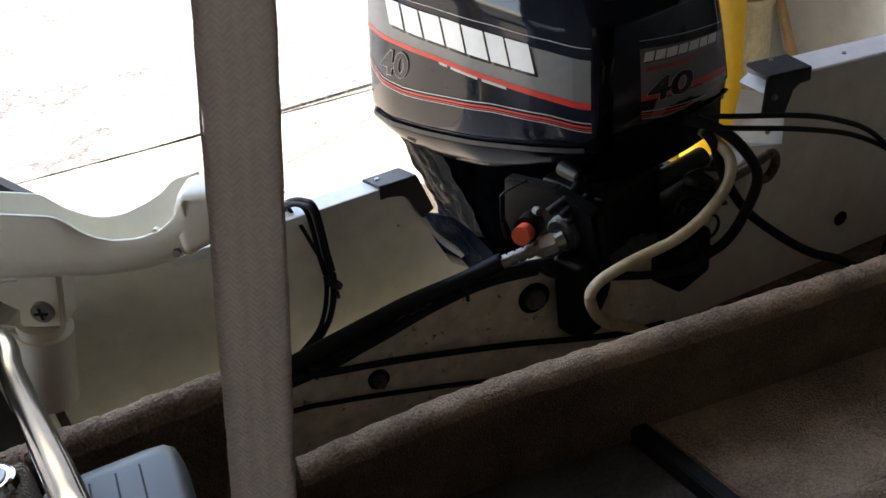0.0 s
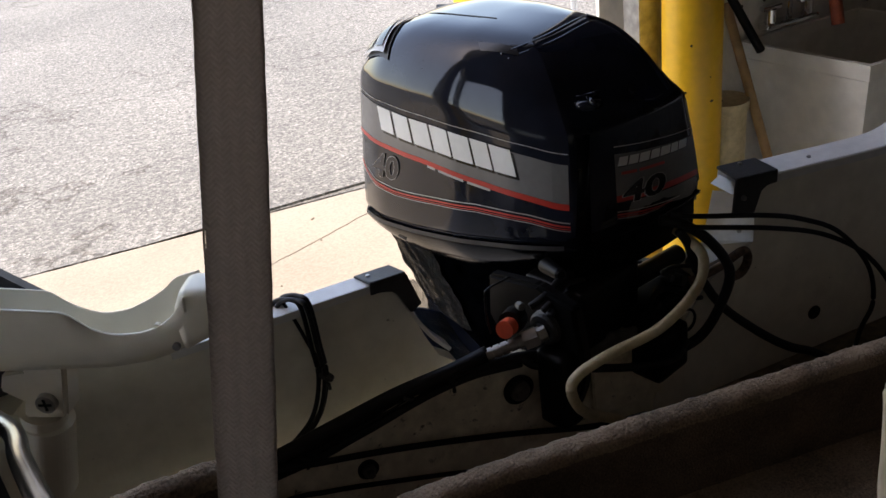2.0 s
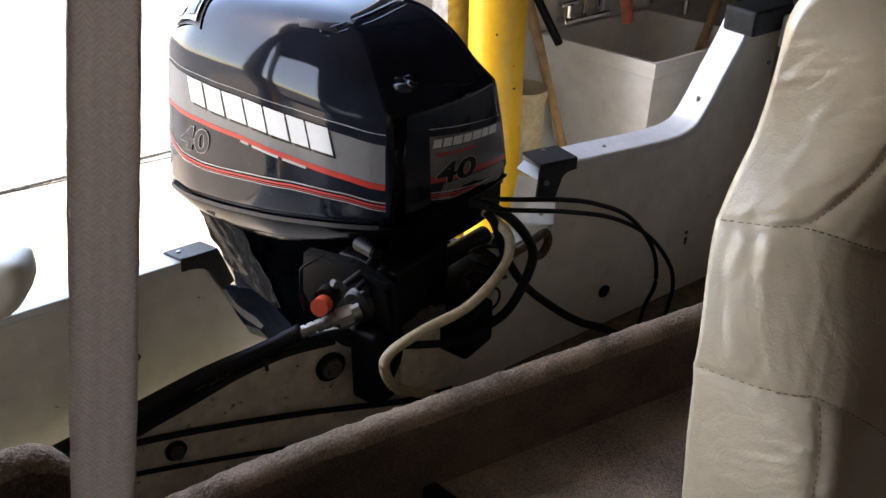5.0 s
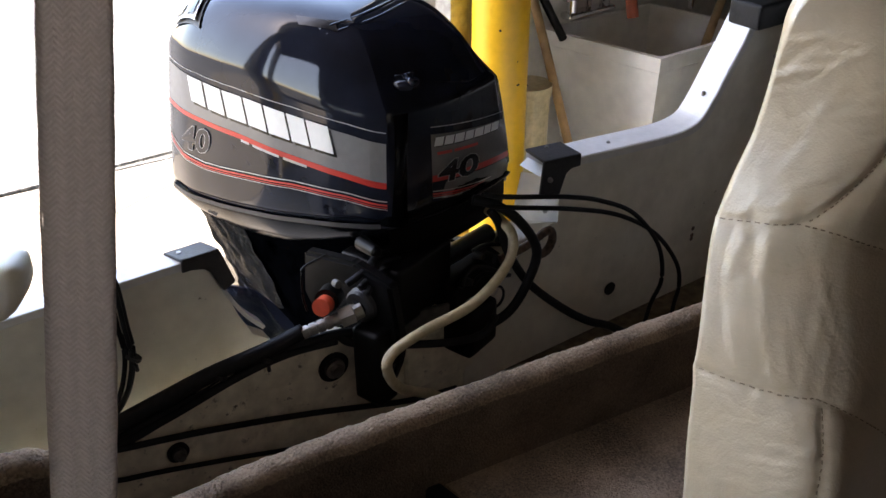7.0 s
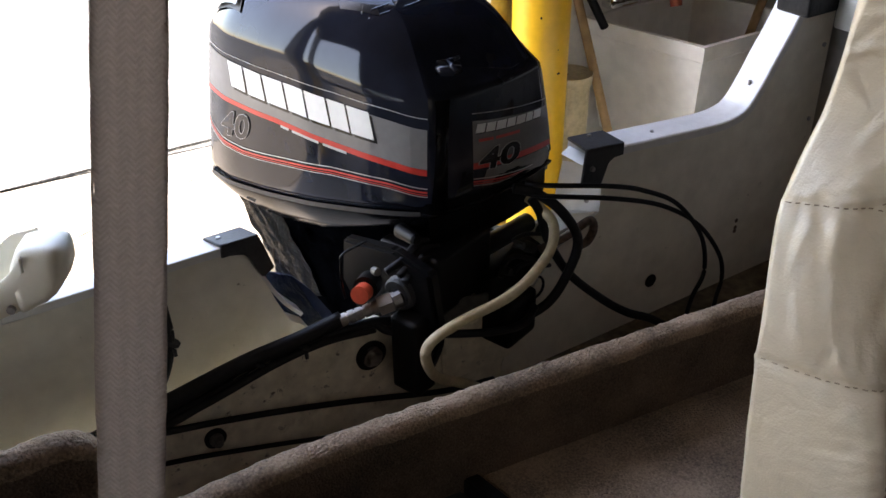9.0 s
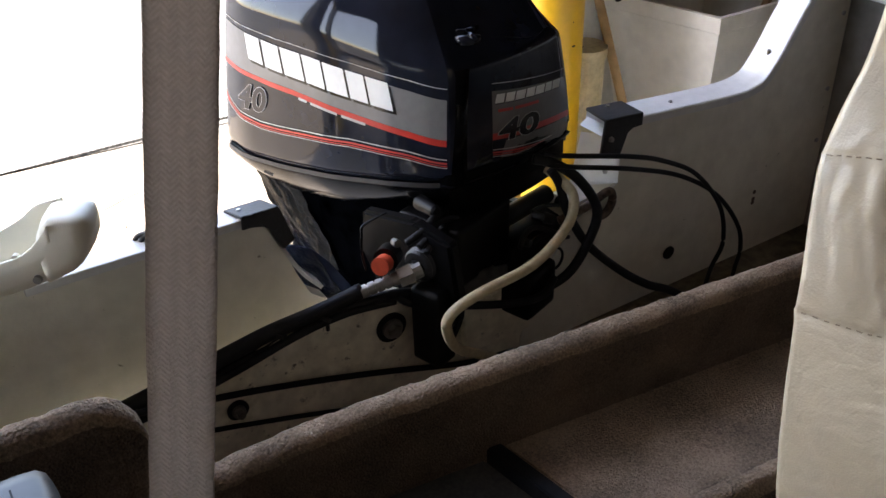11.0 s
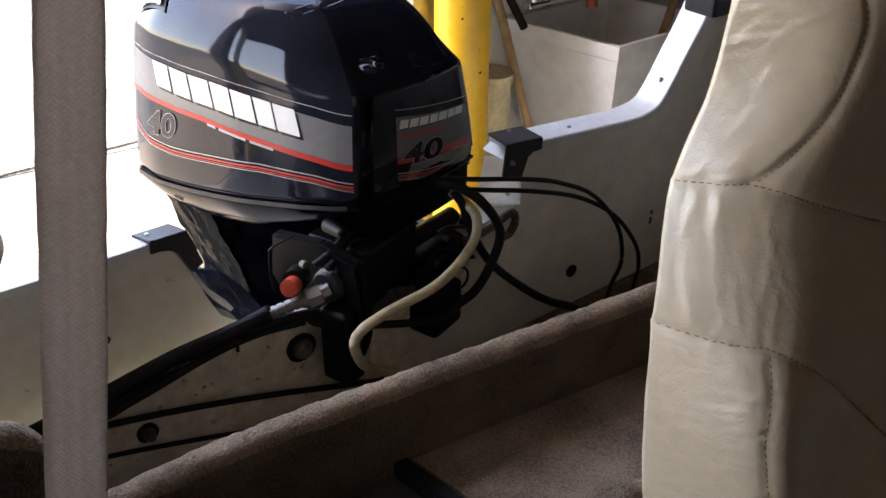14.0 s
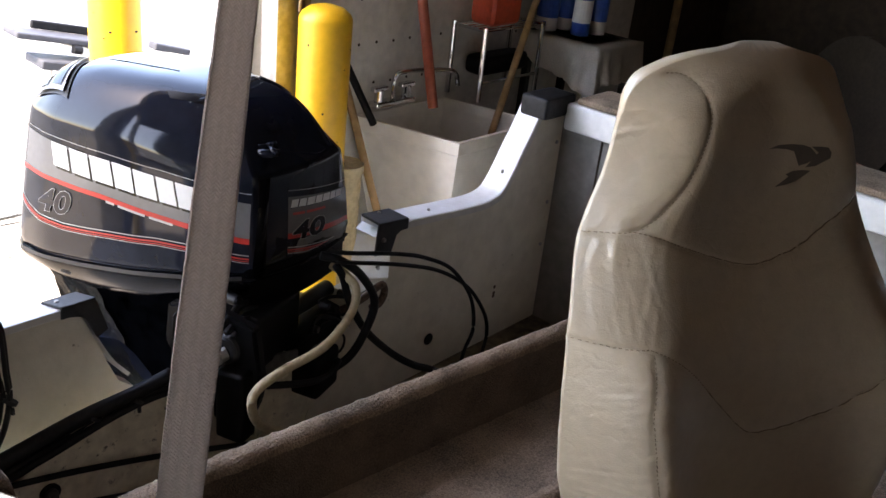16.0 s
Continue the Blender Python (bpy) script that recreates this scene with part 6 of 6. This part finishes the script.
def bottle(x, y, z, r, h, material, label, cap):
    ob = thing("bottle", (x, y, z), label, "bottle", "bottles on the shelf")
    bm = bmesh.new()
    rows = [[(x + rr * math.cos(2 * math.pi * k / 20), y + rr * math.sin(2 * math.pi * k / 20), z + q * h) for k in range(20)] for rr, q in ((r * 0.95, 0), (r, 0.03), (r, 0.68), (r * 0.8, 0.78), (r * 0.4, 0.85), (r * 0.38, 0.9))]
    vs = grid_mesh(bm, rows, True)
    bm.faces.new(vs[0])
    bm.faces.new(vs[-1])
    part("body", bm, material, ob, smooth=True)
    part("cap", rod(bmesh.new(), (x, y, z + 0.9 * h), (x, y, z + h), r * 0.42, r * 0.4, 14), cap, ob)
    part("label", rod(bmesh.new(), (x, y, z + 0.2 * h), (x, y, z + 0.55 * h), r * 1.01, r * 1.01, 20, False), M_whitedecal if material is not M_tub else M_blue, ob)


BZ = 1.0775
bottle(2.94, 2.06, BZ, 0.045, 0.27, M_tub, "white plastic jug with blue label on the table", M_blue)
bottle(3.03, 2.03, BZ, 0.036, 0.25, M_tub, "white plastic bottle on the table", M_tub)
bottle(2.995, 1.93, BZ, 0.038, 0.26, M_blue, "blue plastic bottle with white label on the table", M_reddecal)
bottle(3.095, 1.92, BZ, 0.042, 0.27, M_tub, "white bottle with teal label on the table", M_blue)
bottle(3.15, 2.02, BZ, 0.036, 0.28, M_cloth, "grey plastic bottle on the table", M_cloth)

# cloth over the table: its end hangs towards the door, its front along the table
bm = bmesh.new()
rows = []
plan = [(2.872, 2.115), (2.866, 2.03), (2.862, 1.95), (2.860, 1.87), (2.858, 1.80), (2.868, 1.757), (2.91, 1.748), (2.99, 1.748), (3.08, 1.748), (3.20, 1.748)]
line = [Vector((p.x, p.y, 0)) for p in spline([(x, y, 0) for x, y in plan], 8)]
for i, p in enumerate(line):
    q = i / (len(line) - 1)
    out = Vector((-1, 0, 0)) if q < 0.48 else (Vector((-0.7, -0.7, 0)) if q < 0.6 else Vector((0, -1, 0)))
    drop = lerp(q, [0.0, 0.10, 0.35, 0.52, 0.60, 0.70, 1.0], [0.08, 0.12, 0.15, 0.21, 0.17, 0.14, 0.16]) + 0.012 * noise.noise((q * 30, 1.3, 0))
    centre = Vector((3.03, 1.95, 0))
    row = [p.lerp(centre, k / 4) + Vector((0, 0, 1.0735)) for k in (3, 2, 1)]
    for k in range(11):
        w = k / 10
        fold = (0.016 * math.sin(q * 38 + 2 * math.sin(q * 9)) + 0.010 * noise.noise((q * 18, w * 3, 0))) * w
        row.append(p + out * (0.004 + 0.012 * w + max(-0.004, fold)) + Vector((0, 0, 1.0735 - 0.002 - drop * w)))
    rows.append(row)
grid_mesh(bm, rows)
bmesh.ops.solidify(bm, geom=bm.faces[:], thickness=0.0015)
tagged(part("tablecloth", bm, M_cloth, smooth=True), "white cloth hanging in folds over the table", "cloth")

# dark clutter in the far corner
pole("post", (4.15, 2.10, 0.004), (4.15, 2.10, 1.6), 0.022, M_wood, "bare wooden post standing in the dark corner", "post")
drum = thing("round_tank", (4.62, 1.20, 0.004), "large dull tan round tank in the dark corner", "tank")
part("shell", rod(bmesh.new(), (4.50, 1.25, 0.72), (4.86, 1.05, 0.72), 0.36, 0.36, 40), M_darktan, drum, smooth=False)
part("stand", boxed((4.5, 0.9, 0.004), (4.84, 1.4, 0.37), 0.01), M_darkwall, drum)
tagged(part("crate", boxed((4.2, 1.0, 0.004), (4.45, 1.25, 0.50), 0.01), M_redwood), "dull red crate standing on the floor", "crate")

# ---- outside: grey boat-trailer boards ----
trailer = thing("boat_trailer", (2.6, 5.0, 0.006), "grey bunk boards of a low trailer on the asphalt", "trailer")


def bunk(a, b, w, h):
    a, b = Vector(a), Vector(b)
    d = b - a
    bm = boxed((-d.length / 2, -w / 2, -h / 2), (d.length / 2, w / 2, h / 2), 0.012)
    bmesh.ops.transform(bm, matrix=Matrix.Translation((a + b) / 2) @ d.to_track_quat("X", "Z").to_matrix().to_4x4(), verts=bm.verts[:])
    return bm


part("bunk_board", bunk((2.10, 5.02, 0.50), (2.64, 4.98, 0.395), 0.20, 0.035), M_grayboard, trailer, "grey bunk board")
part("bunk_edge", bunk((2.26, 5.10, 0.515), (2.66, 5.08, 0.435), 0.03, 0.05), M_blackrubber, trailer)
part("bunk_board", bunk((2.19, 4.95, 0.345), (2.58, 4.92, 0.275), 0.24, 0.05), M_grayboard, trailer, "grey bunk board")
part("bunk_board", bunk((2.98, 5.0, 0.345), (3.22, 4.98, 0.285), 0.10, 0.045), M_grayboard, trailer, "grey bunk board")
part("cross_member", bunk((2.35, 5.0, 0.41), (2.60, 4.97, 0.345), 0.16, 0.05), M_rail, trailer)
part("plate", bunk((2.575, 4.90, 0.385), (2.62, 4.90, 0.375), 0.02, 0.036), M_blue, trailer, "blue plate")
for x, z in ((2.40, 0.40), (2.52, 0.395)):
    part("roller", rod(bmesh.new(), (x, 4.90, z), (x + 0.05, 4.90, z - 0.01), 0.026, 0.026, 12), M_blackrubber, trailer)
for x, y in ((2.3, 5.0), (2.5, 4.97), (3.1, 4.99)):
    part("leg", rod(bmesh.new(), (x, y, 0.0), (x, y, 0.31), 0.02, 0.02, 10), M_rail, trailer)
